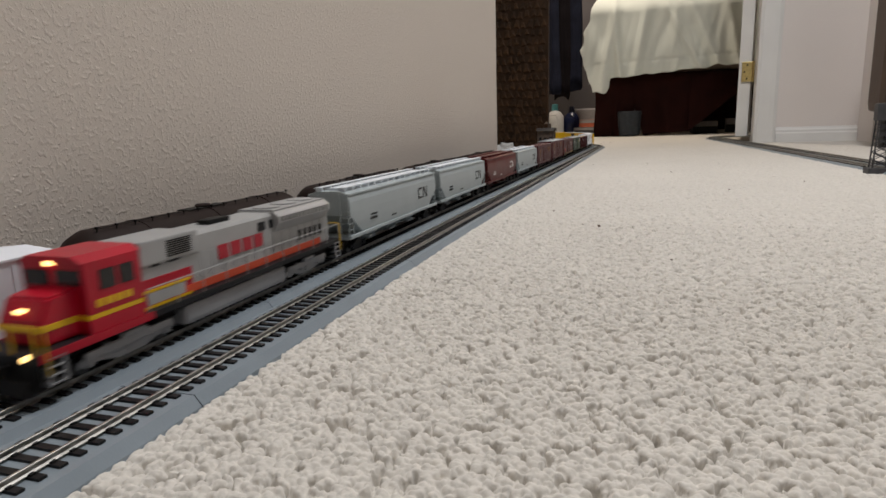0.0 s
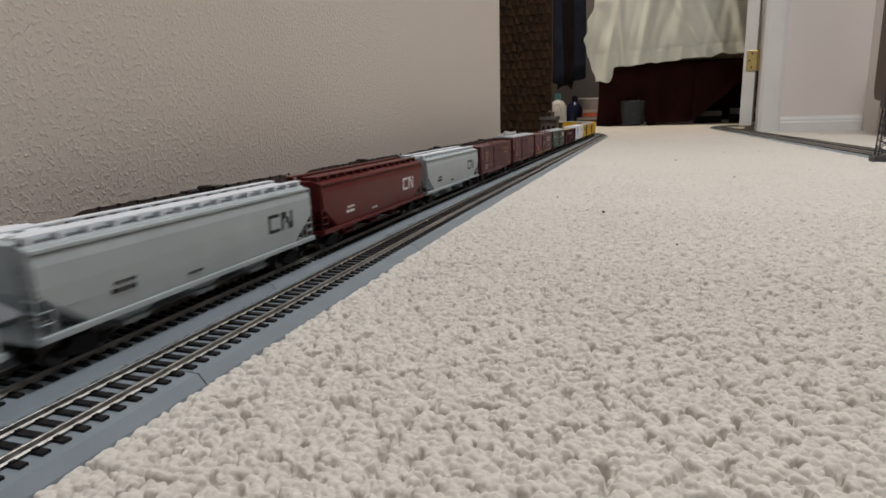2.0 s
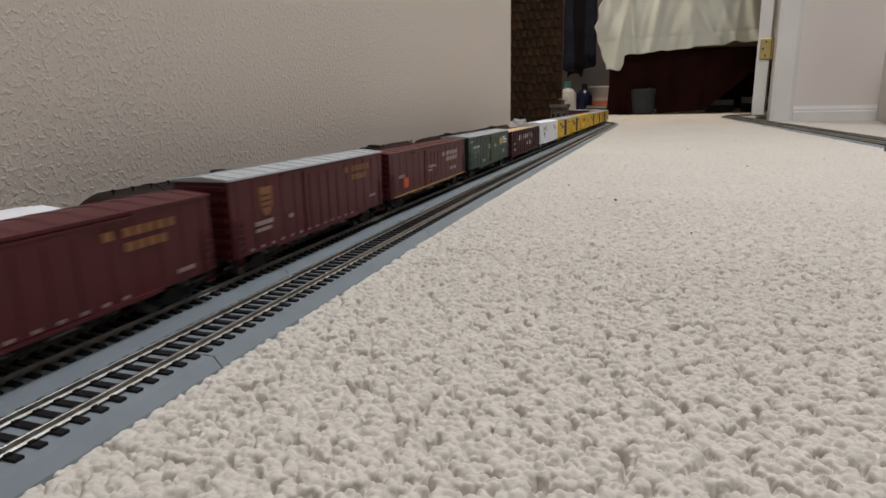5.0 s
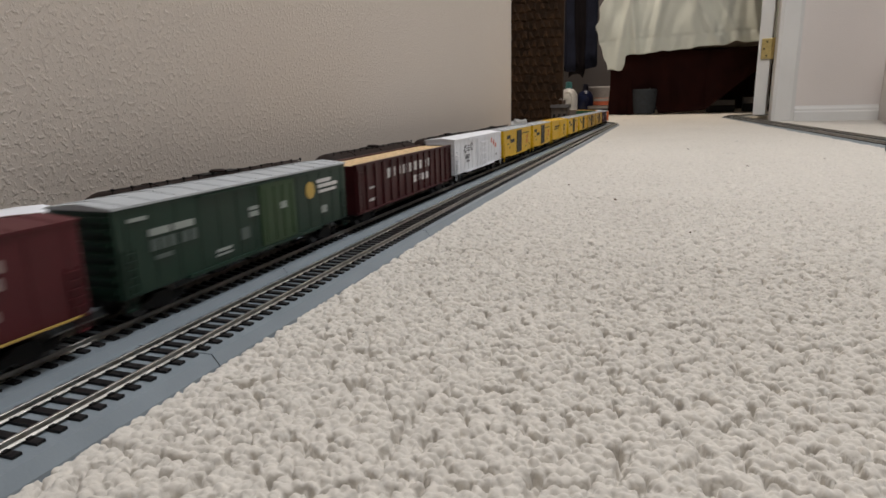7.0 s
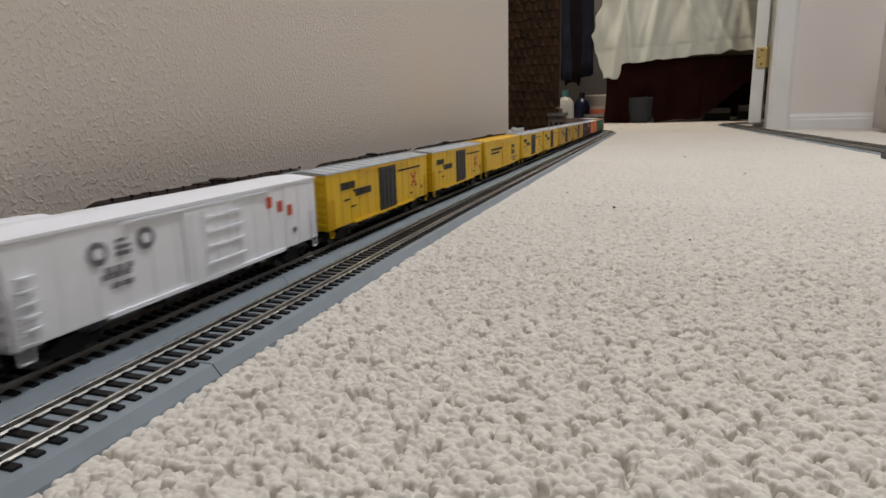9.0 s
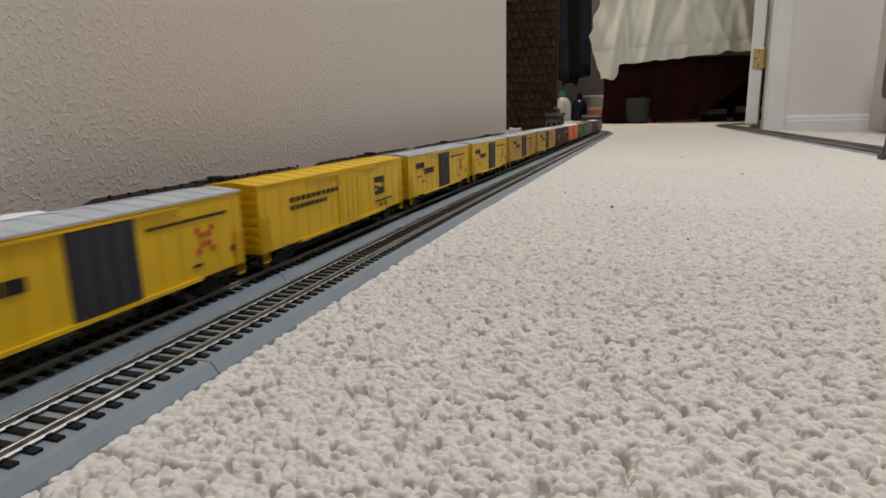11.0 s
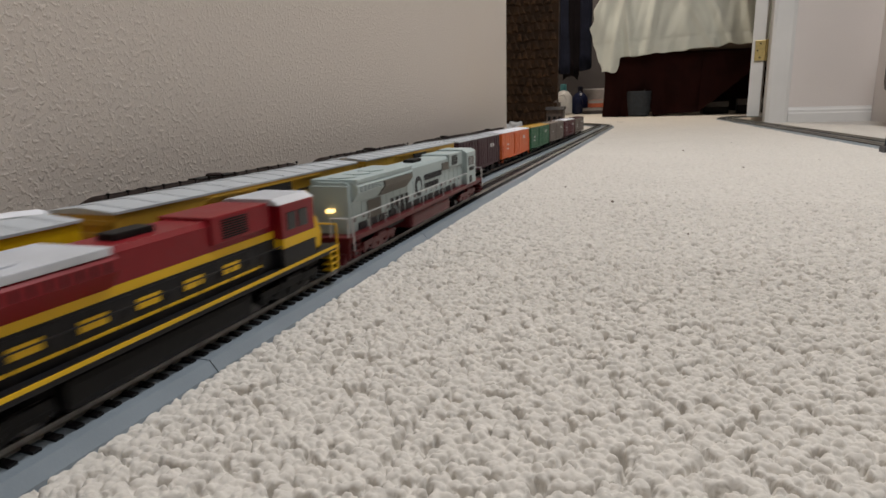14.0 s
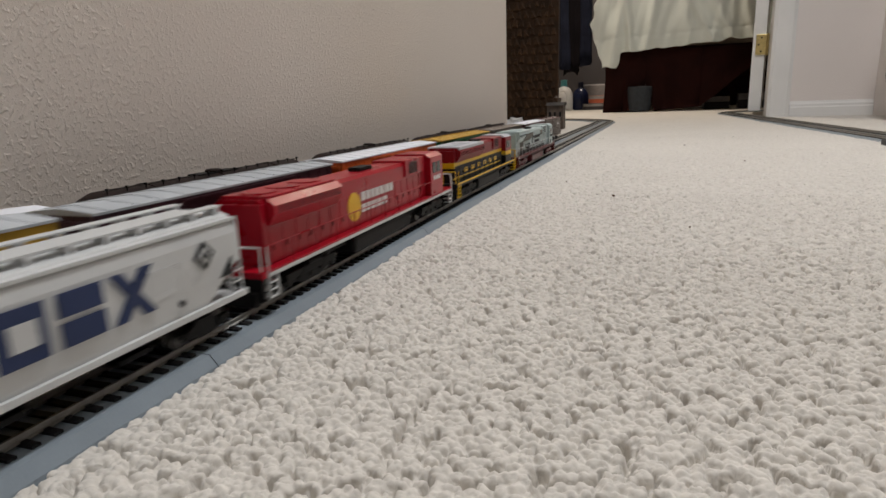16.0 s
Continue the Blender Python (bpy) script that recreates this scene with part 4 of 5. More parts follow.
def red_silver_loco():
    c, half = locomotive("red and silver diesel locomotive with lit headlights", 0.251, "locomotives of the long train",
                         [(0.0168, 0.0440, SILVER)], [(0.0168, 0.0225, RED), (0.0225, 0.0245, YELLOW), (0.0245, 0.0455, RED)],
                         INK, TRUCK_SILVER, TRUCK_SILVER, SILVER, SILVER, RED, grab_m=YELLOW, step_m=TRUCK_SILVER)
    marks(c, ORANGE, [(0.026, 0.0172, 0.140, 0.0040)], 0.0117, "orange-red stripe", side=-1)
    for sx in (-1, 1):
        part("sill_front", one_box(*sorted((sx * 0.0161, sx * 0.0166)), half - 0.056, half - 0.001, 0.0137, 0.0170), RED, c)
    marks(c, RED, row(-0.0105, 0.0285, 0.0074, (0.0084, 0.0084, 0.0084, 0.0078), 0.0022), 0.0117, side=-1)
    for sx in (-1, 1):
        bm = box(bmesh.new(), *sorted((sx * 0.0108, sx * 0.0117)), half - 0.088, half - 0.0525, 0.0172, 0.0300, bevel=0.0003)
        part("hood_side_panel", bm, RED, c, "red swept panel")
        bm = bmesh.new()
        for z in (0.0168, 0.0240):
            box(bm, *sorted((sx * 0.0116, sx * 0.0121)), half - 0.086, half - 0.054, z, z + 0.0012)
        part("pinstripe", bm, YELLOW, c)
        part("number_panel", box(bmesh.new(), *sorted((sx * 0.0116, sx * 0.0120)), half - 0.082, half - 0.058, 0.0184, 0.0238), SILVER, c)
    part("nose_band", one_box(-0.0108, 0.0108, half - 0.0235, half - 0.0072, 0.0225, 0.0250, bevel=0.0003), YELLOW, c)
    marks(c, YELLOW, row(-half + 0.028, 0.027, 0.003, (0.0035, 0.0035, 0.0035, 0.0035), 0.0012), 0.0161, side=-1)
    marks(c, INK, row(0.026, 0.0370, 0.005, (0.007, -0.002, 0.006)) + row(-half + 0.062, 0.0350, 0.0065, (0.006, -0.002, 0.008)) + row(half - 0.058, 0.0345, 0.004, (0.022, 0.016), 0.003) + row(half - 0.050, 0.0240, 0.0065, (0.003, 0.003, 0.003, 0.003, 0.003), 0.0035), 0.0117, side=-1)
    return c


TRAIN.append((red_silver_loco(), 0.251, True))
GREY_LABEL = "grey covered hopper car with black angular emblem"
for lab, ln, body, logo, top in ((GREY_LABEL, 0.215, HOP_GREY, INK, HOP_TOP_LIT), (GREY_LABEL, 0.206, HOP_GREY, INK, HOP_TOP_LIT), ("oxide red covered hopper car with white emblem", 0.210, HOP_RED, WHITE, HOP_RED), (GREY_LABEL, 0.204, HOP_GREY, INK, HOP_TOP_LIT)):
    TRAIN.append((hopper(lab, ln, body, logo, body, top), ln, False))


def oxide_boxcar(label, length, roof, tall, body=UP_BROWN):
    """Smooth-sided boxcar with a shield emblem, two lines of lettering and pale stencils along the sill."""
    c, half = box_car("boxcar", label, length, body, roof=roof, door_w=0.046, door_y=0.0, height=0.0475 + tall)
    h = 0.0475 + tall
    for dz, w, hh in ((-0.0085, 0.0120, 0.0018), (-0.0180, 0.0112, 0.0095), (-0.0204, 0.0084, 0.0024), (-0.0220, 0.0046, 0.0016)):
        ob = marks(c, FADED_GOLD, [(-0.062, h + dz, w, hh)], W + 0.0003)
    ob["label"] = "shield-shaped emblem in faded gold"
    marks(c, body, [(-0.062, h - 0.0176 + k * 0.0030, 0.0080, 0.0010) for k in range(3)], W + 0.0006)
    marks(c, FADED_GOLD, row(0.030, h - 0.0095, 0.0036, (0.0046, -0.002, 0.0040, 0.0046, 0.0040, 0.0046, 0.0040), 0.0016) + row(0.040, h - 0.0155, 0.0036, (0.0046, 0.0040, 0.0046, 0.0040), 0.0016), W + 0.0004)
    marks(c, PALE_INK, row(-0.074, h - 0.0262, 0.0022, (0.003, 0.003, 0.003, 0.003)) + row(-0.074, h - 0.0295, 0.0018, (0.004, 0.004, 0.003)) + row(-0.042, h - 0.0270, 0.0022, (0.004,)) + row(0.066, h - 0.0310, 0.0018, (0.002, 0.002, 0.003)) + row(-0.080, 0.0138, 0.0013, (0.0022, -0.005) * 13), W + 0.0012)
    return c


def lettered_boxcar():
    """Plain oxide boxcar with a door to one side and two lines of large pale lettering."""
    c, half = box_car("boxcar", "oxide brown boxcar with large pale lettering bars", 0.221, UP_BROWN, door_w=0.040, door_y=-0.004, height=0.0482)
    marks(c, PALE_INK, row(0.026, 0.0362, 0.0040, (0.0060, -0.0015, 0.0070, 0.0072, 0.0072, 0.0072), 0.0022) + row(0.038, 0.0305, 0.0040, (0.0070, 0.0072, 0.0072, 0.0060), 0.0022), W + 0.0004, "large pale letter bars")
    marks(c, PALE_INK, row(-0.016, 0.0290, 0.0022, (0.006, 0.004, 0.006)) + row(-0.016, 0.0258, 0.0016, (0.009,)), W + 0.0012)
    marks(c, PALE_INK, row(0.050, 0.0205, 0.0034, (0.006, -0.003, 0.008), 0.001) + row(-0.085, 0.0270, 0.0024, (0.003, 0.003, 0.003)), W + 0.0004)
    marks(c, ORANGE, [(-0.070, 0.0180, 0.010, 0.0080)], W + 0.0004, "red placard")
    marks(c, GOLD, [(0.0, 0.0128, 0.195, 0.0008)], W + 0.0013, "thin ochre line along the sill")
    return c


TRAIN.append((oxide_boxcar("oxide brown boxcar with faded gold shield", 0.197, UP_BROWN, 0.0), 0.197, False))
TRAIN.append((oxide_boxcar("tall oxide brown boxcar with silver roof", 0.199, GALV, 0.0045), 0.199, False))
TRAIN.append((lettered_boxcar(), 0.221, False))


def disc(parent, material, y, z, r, x, label=""):
    """A thin round emblem on the car's lettered side."""
    return part("emblem", rod(bmesh.new(), (x - 0.0002, y, z), (x + 0.0002, y, z), r, 24), material, parent, label)


def green_boxcar():
    c, half = box_car("boxcar", "dark green boxcar with lighter green door and grey roof", 0.209, GREEN, roof=GALV, door=GREEN_DOOR, door_w=0.034, door_y=0.015, height=0.0490)
    faded = paint("faded_white_ink", (0.34, 0.38, 0.36), 0.5)
    marks(c, faded, row(-0.080, 0.0350, 0.0030, (0.012, 0.013), 0.002), W + 0.0004)
    marks(c, paint("dim_green_ink", (0.10, 0.13, 0.12), 0.5), row(-0.080, 0.0285, 0.0050, (0.0042, 0.0042, 0.0042, -0.001, 0.0042, 0.0042), 0.0012) + row(-0.078, 0.0245, 0.0018, (0.010,)) + row(-0.020, 0.0205, 0.0060, (0.007,)), W + 0.0004)
    marks(c, faded, row(-0.012, 0.0345, 0.0018, (0.008,)) + row(-0.012, 0.0310, 0.0026, (0.008,)) + row(-0.040, 0.0185, 0.0014, (0.012,)) + row(-0.040, 0.0165, 0.0010, (0.012,)), W + 0.0004)
    marks(c, faded, row(0.016, 0.0310, 0.0038, (0.006,)), W + 0.0012)
    marks(c, WHITE, row(0.058, 0.0398, 0.0022, (0.018,)) + row(0.059, 0.0366, 0.0022, (0.025,)) + row(0.060, 0.0334, 0.0018, (0.022,)), W + 0.0004, "white slogan bars")
    marks(c, faded, row(0.062, 0.0205, 0.0045, (0.007,)) + row(-0.090, 0.0425, 0.0016, (0.010,)), W + 0.0004)
    disc(c, GOLD, 0.050, 0.0366, 0.0052, W + 0.0004, "gold disc emblem")
    return c


TRAIN.append((green_boxcar(), 0.209, False))
TRAIN.append((gondola("dark brown ribbed gondola heaped with wood chips", 0.231, DARK_BROWN, WHITE, TAN), 0.231, False))


def reefer():
    c, half = box_car("refrigerator_car", "white ribbed refrigerator car with orange letter bars", 0.214, WHITE_BODY, ribbed_roof=False, door=WHITE_BODY, door_w=0.034, door_y=0.0, height=0.0490)
    marks(c, ORANGE, [(0.050, 0.0375, 0.0045, 0.0060), (0.060, 0.0340, 0.0045, 0.0060), (0.0695, 0.0305, 0.0045, 0.0060)], W + 0.0004, "orange stepped bars")
    marks(c, paint("faded_grey_ink", (0.16, 0.16, 0.18), 0.5), [(-0.0505, 0.0372, 0.0070, 0.0014), (-0.0505, 0.0345, 0.0070, 0.0016), (-0.0510, 0.0400, 0.0050, 0.0012)] + row(-0.060, 0.0290, 0.0022, (0.003, 0.003, 0.003), 0.002) + row(-0.062, 0.0265, 0.0022, (0.003, 0.005, 0.003)) + row(-0.058, 0.0225, 0.002, (0.004, 0.005)) + row(0.072, 0.0200, 0.0026, (0.003,)), W + 0.0004)
    for y, z in ((-0.0625, 0.0372), (-0.0385, 0.0388)):
        disc(c, paint("faded_grey_ink", (0.16, 0.16, 0.18), 0.5), y, z, 0.0046, W + 0.0004, "grey round emblem")
        disc(c, WHITE_BODY, y, z, 0.0022, W + 0.0006)
    for sx in (-1, 1):
        a, b = sorted((sx * W, sx * (W + 0.0016)))
        pieces("door_bar", [(a, b, sx * 0.012 - 0.014, sx * 0.012 + 0.014, z - 0.0006, z + 0.0006) for z in (0.019, 0.027, 0.034, 0.041)], WHITE_BODY, c)
        pieces("grab_iron", [(a, b, sx * -0.092 - 0.003, sx * -0.092 + 0.003, z - 0.0004, z + 0.0004) for z in (0.018, 0.0225, 0.027, 0.0315, 0.036)], WHITE_BODY, c)
    return c


TRAIN.append((reefer(), 0.214, False))


def yellow_boxcar(length, body, roof, black_door=True, wear=False, long_logo=False):
    lab = "weathered yellow boxcar with black door" if wear else ("bright yellow boxcar with black door" if black_door else "bright yellow boxcar with black block emblem")
    c, half = box_car("boxcar", lab, length, body, roof=roof, door=DOOR_BLACK if black_door else body, door_w=0.032, door_y=0.003, height=0.0490)
    if long_logo:
        marks(c, INK, [(0.055, 0.0250, 0.0180, 0.0135)], W + 0.0003, "black interlocked block emblem")
        marks(c, body, [(0.0480, 0.0322, 0.0042, 0.0018), (0.0520, 0.0312, 0.0040, 0.0026), (0.0550, 0.0300, 0.0030, 0.0028), (0.0580, 0.0308, 0.0032, 0.0028), (0.0478, 0.0282, 0.0036, 0.0016), (0.0632, 0.0300, 0.0020, 0.0016)], W + 0.0006)
        marks(c, INK, row(-0.072, 0.0360, 0.0028, (0.0042,) * 10, 0.0020) + row(-0.072, 0.0315, 0.0024, (0.0038,) * 8, 0.0018) + row(0.045, 0.0195, 0.0010, (0.034,)) + row(0.055, 0.0150, 0.0026, (0.003, -0.004, 0.003)), W + 0.0004)
    else:
        marks(c, INK, row(-0.076, 0.0362, 0.0050, (0.0060, 0.0066, 0.0024, 0.0028), 0.0010) + row(-0.054, 0.0300, 0.0050, (0.0076, 0.0076, 0.0080), 0.0010) + [(-0.0560, 0.0335, 0.0040, 0.0016)], W + 0.0004, "black letter bars")
        marks(c, INK, row(-0.072, 0.0285, 0.0012, (0.008,)) + row(0.025, 0.0395, 0.0014, (0.003,) * 13, 0.001) + row(-0.062, 0.0230, 0.0012, (0.003, 0.003)) + row(0.078, 0.0200, 0.003, (0.0022,)) + row(0.050, 0.018, 0.0012, (0.006,)), W + 0.0004)
        arrows = [(0.060 + dx, 0.0285 + dz, 0.0026, 0.0026) for dx, dz in ((-0.005, 0.005), (0.005, 0.005), (-0.005, -0.005), (0.005, -0.005), (-0.0022, 0.0022), (0.0022, 0.0022), (-0.0022, -0.0022), (0.0022, -0.0022))]
        marks(c, ORANGE if not wear else DARK_BROWN, arrows, W + 0.0004, "crossed arrow emblem")
    return c


for ln, body, bd, wear, lg in ((0.205, RB_YELLOW, True, False, False), (0.192, RB_YELLOW, True, False, False), (0.221, RB_YELLOW, False, False, True), (0.203, RB_YELLOW, True, False, False), (0.192, RB_YELLOW, True, False, False), (0.230, RB_OCHRE, True, True, False), (0.233, RB_OCHRE, True, True, False)):
    TRAIN.append((yellow_boxcar(ln, body, body if lg else GALV, bd, wear, lg), ln, False))


def plain_boxcar(label, length, body, roof=None, ribs=12, spots=True):
    c, half = box_car("boxcar", label, length, body, roof=roof, door_w=0.034, height=0.0480, ribs=ribs)
    if spots:
        marks(c, WHITE, row(0.040, 0.034, 0.0045, (0.006, -0.003, 0.006)) + row(-0.070, 0.030, 0.002, (0.003, 0.003, 0.003)) + row(-0.070, 0.024, 0.002, (0.004, 0.003)), W + 0.0012)
    return c


for lab, ln, body, roof, rb in (("dark plum brown ribbed boxcar with grey roof", 0.201, PLUM, GALV, 16), ("bright orange boxcar with white roof", 0.210, CAR_ORANGE, WHITE_BODY, 0), ("bright green boxcar with tan roof", 0.206, GREEN_BRIGHT, RB_OCHRE, 12), ("dull taupe grey ribbed boxcar", 0.206, CAR_GREY, CAR_GREY, 12), ("dark brown boxcar with white roof", 0.206, UP_BROWN, WHITE_BODY, 10), ("weathered brown boxcar at the train's end", 0.206, CAR_GREY, DARK_BROWN, 12)):
    TRAIN.append((plain_boxcar(lab, ln, body, roof, rb), ln, False))

# ---- the train on the front track ----


def grey_loco():
    c, half = locomotive("pale grey diesel locomotive with wine red frame", 0.3015, "locomotives of the second train",
                         [(0.0168, 0.0440, PALE_GREY)], [(0.0168, 0.0455, PALE_GREY)], WINE, WINE, WINE, PALE_WHITE, PALE_GREY, PALE_GREY, lit=False, wing=0.088)
    marks(c, INK, row(-0.075, 0.0215, 0.0070, (0.005, 0.005, 0.005, 0.005), 0.0035) + row(-0.010, 0.0325, 0.0042, (0.0052, 0.0042, 0.0042, 0.0042, 0.0042, 0.0020, 0.0042, 0.0042), 0.0012) + row(-0.010, 0.0265, 0.0038, (0.0050, 0.0040, 0.0040, 0.0020, 0.0040, 0.0020, 0.0040), 0.0012), 0.0117, "dark letter bars")
    disc(c, INK, -0.0225, 0.0300, 0.0072, 0.0117, "dark round emblem")
    disc(c, PALE_GREY, -0.0225, 0.0300, 0.0040, 0.0119)
    olive = paint("grille_olive", (0.13, 0.12, 0.10), 0.6)
    part("intake_screen", prism(bmesh.new(), [(0.0114, 0.0328), (0.0164, 0.0392), (0.0164, 0.0424), (0.0150, 0.0424), (0.0104, 0.0334)], -0.093, -0.046), olive, c, "dark sloping intake screen")
    marks(c, olive, [(-0.101, 0.0215, 0.020, 0.0110), (0.043, 0.0355, 0.020, 0.0060)], 0.0118, name="intake_screen")
    marks(c, INK, row(half - 0.046, 0.0285, 0.0032, (0.003, 0.003, 0.003, 0.003)) + row(half - 0.045, 0.018, 0.006, (0.007,)), 0.0161)
    # flat black bars, painted shade of the gaps low on the hood
    marks(c, INK, row(-half + 0.020, 0.0172, 0.0042, (0.0115,) * 13, 0.0035), 0.0120, "dark bars painted for the shaded gaps along the walkway")
    marks(c, GOLD, [(half - 0.016, 0.0240, 0.005, 0.008)], 0.0106)
    for x in (-0.0013, 0.0013):
        part("rear_lamp", rod(bmesh.new(), (x, -half + 0.0085, 0.0300), (x, -half + 0.0105, 0.0300), 0.0012, 12), HEADLAMP, c, "lit rear lamp")
    return c


def belle_loco():
    c, half = locomotive("red, yellow and black diesel locomotive with silver roof", 0.2505, "locomotives of the second train",
                         [(0.0168, 0.0305, INK), (0.0305, 0.0338, YELLOW), (0.0338, 0.0440, KC_RED)],
                         [(0.0168, 0.0255, INK), (0.0255, 0.0300, YELLOW), (0.0300, 0.0455, KC_RED)],
                         INK, BLACK, BLACK, INK, ROOF_SILVER, YELLOW, flare=KC_RED, lit=False, low_roof=True, hood_top=KC_RED, grab_m=YELLOW, wing=0.082, step_m=YELLOW)
    marks(c, YELLOW, [(0.0, 0.0158, 0.234, 0.0014)], 0.0164, "yellow sill stripe")
    marks(c, YELLOW, [(-0.03, 0.0200, 0.17, 0.0010)] + row(-0.080, 0.0235, 0.0036, (0.010, 0.010, 0.010, 0.010, 0.010, 0.010), 0.012), 0.0117)
    part("rear_panel", one_box(-0.0114, 0.0114, -half + 0.0085, -half + 0.0102, 0.0290, 0.0338, bevel=0.0003), YELLOW, c)
    return c


def red_loco():
    c, half = locomotive("bright red diesel locomotive with white sill stripe", 0.2845, "locomotives of the second train",
                         [(0.0168, 0.0440, CP_RED)], [(0.0168, 0.0455, CP_RED)], CP_RED, BLACK, BLACK, CP_RED, CP_RED, CP_RED, lit=False, grab_m=PALE_WHITE, step_m=PALE_WHITE)
    marks(c, PALE_WHITE, [(0.0, 0.0140, 0.262, 0.0016)], 0.0164, "white sill stripe")
    marks(c, WHITE, row(-0.028, 0.0305, 0.0050, (0.0058, 0.0050, 0.0050, 0.0050, 0.0050, 0.0020, 0.0050, 0.0050), 0.0014) + row(-0.028, 0.0238, 0.0046, (0.0056, 0.0048, 0.0048, 0.0020, 0.0046, 0.0020, 0.0048), 0.0014), 0.0117, "white letter bars")
    disc(c, paint("emblem_gold", (0.75, 0.45, 0.03), 0.4), -0.037, 0.0285, 0.0082, 0.0116, "golden round emblem")
    marks(c, WHITE, row(half - 0.046, 0.0280, 0.0032, (0.003, 0.003, 0.003, 0.003)), 0.0161)
    return c


def white_hopper():
    c = hopper("off-white covered hopper car with navy blocks", 0.205, PALE_WHITE, PALE_WHITE, BLACK, PALE_WHITE)
    x = 0.0176
    blocks = [(0.0030, 0.0225, 0.0150, 0.0162)] + [(0.0215, 0.0225 + k * 0.0090, 0.0150, 0.0072) for k in range(2)]
    marks(c, NAVY, blocks, x)
    marks(c, PALE_WHITE, [(0.0035, 0.0268, 0.0080, 0.0076)], x + 0.0003)
    for sg in (-1, 1):
        bm = side_prism(bmesh.new(), [(0.0400 - sg * 0.0085, 0.0225), (0.0400 - sg * 0.0035, 0.0225), (0.0400 + sg * 0.0085, 0.0387), (0.0400 + sg * 0.0035, 0.0387)], x - 0.0002 + sg * 0.0001, x + 0.0002 + sg * 0.0001)
        ob = part("marking", bm, NAVY, c)
    ob["label"] = "navy crossed strokes"
    for r, m, dx in ((0.0056, INK, 0.0), (0.0034, PALE_WHITE, 0.0003), (0.0018, INK, 0.0006)):
        part("emblem", side_prism(bmesh.new(), [(0.0735 - r, 0.0350), (0.0735, 0.0350 - r), (0.0735 + r, 0.0350), (0.0735, 0.0350 + r)], x - 0.0002 + dx, x + 0.0001 + dx), m, c)
    disc(c, INK, 0.060, 0.0205, 0.0013, x)
    part("marking", side_prism(bmesh.new(), [(0.0810, 0.0240), (0.0880, 0.0240), (0.0880, 0.0310)], x - 0.0002, x + 0.0002), INK, c, "dark triangle beside the end cage")
    c.scale = (1, 1, 0.955)
    return c


SECOND = [(grey_loco(), 0.3015, False), (belle_loco(), 0.2505, False), (red_loco(), 0.2845, False), (white_hopper(), 0.205, False)]
_extra = copy_thing(SECOND[-1][0], pose(0, 0, 0))
SECOND.append((_extra, 0.205, False))

# ---- tank cars parked beside the wall ----
for k in range(4):
    tc = tank_car("brown-black tank car with top safety rail", 0.222, TANK_BLACK) if k == 0 else copy_thing(tc0, pose(0, 0, 0))
    if k == 0:
        tc0 = tc
    x, y, h = on_line(0.318 + k * 0.226, TANK)
    tc.matrix_basis = Matrix.Translation((x, y, RAIL_Z)) @ Matrix.Rotation(h, 4, "Z")
white_car, _ = box_car("boxcar", "plain white boxcar parked beside the wall", 0.205, WHITE_BODY, ribbed_roof=False, height=0.0445, sill=0.0075)
tagged(white_car, group="parked cars")
x, y, h = on_line(0.103, TANK)
white_car.matrix_basis = Matrix.Translation((x, y, RAIL_Z)) @ Matrix.Rotation(h, 4, "Z")


# ---- bedroom and closet things ----
def cloth_front(x0, x1, ztop, zbot, y0, fold, n=90, rows=36, seed=0, amp=0.02):
    """A hanging cloth with vertical folds, thick enough to have two faces."""
    bm = bmesh.new()
    g = []
    for j in range(rows + 1):
        v = j / rows
        r = []
        for i in range(n + 1):
            u = i / n
            x = x0 + (x1 - x0) * u
            zb = zbot(u)
            z = ztop + (zb - ztop) * v
            f = amp * (0.25 + v) * (noise.noise((u * fold, v * 0.8, seed)) + 0.5 * noise.noise((u * fold * 2.7, v * 1.5, seed + 7)))
            r.append(bm.verts.new((x + 0.3 * f, y0 - 0.03 * v + f, z)))
        g.append(r)
    for j in range(rows):
        for i in range(n):
            bm.faces.new((g[j][i], g[j + 1][i], g[j + 1][i + 1], g[j][i + 1]))
    return bm


def solid(ob, t):
    m = ob.modifiers.new("thickness", "SOLIDIFY")
    m.thickness = t
    return ob


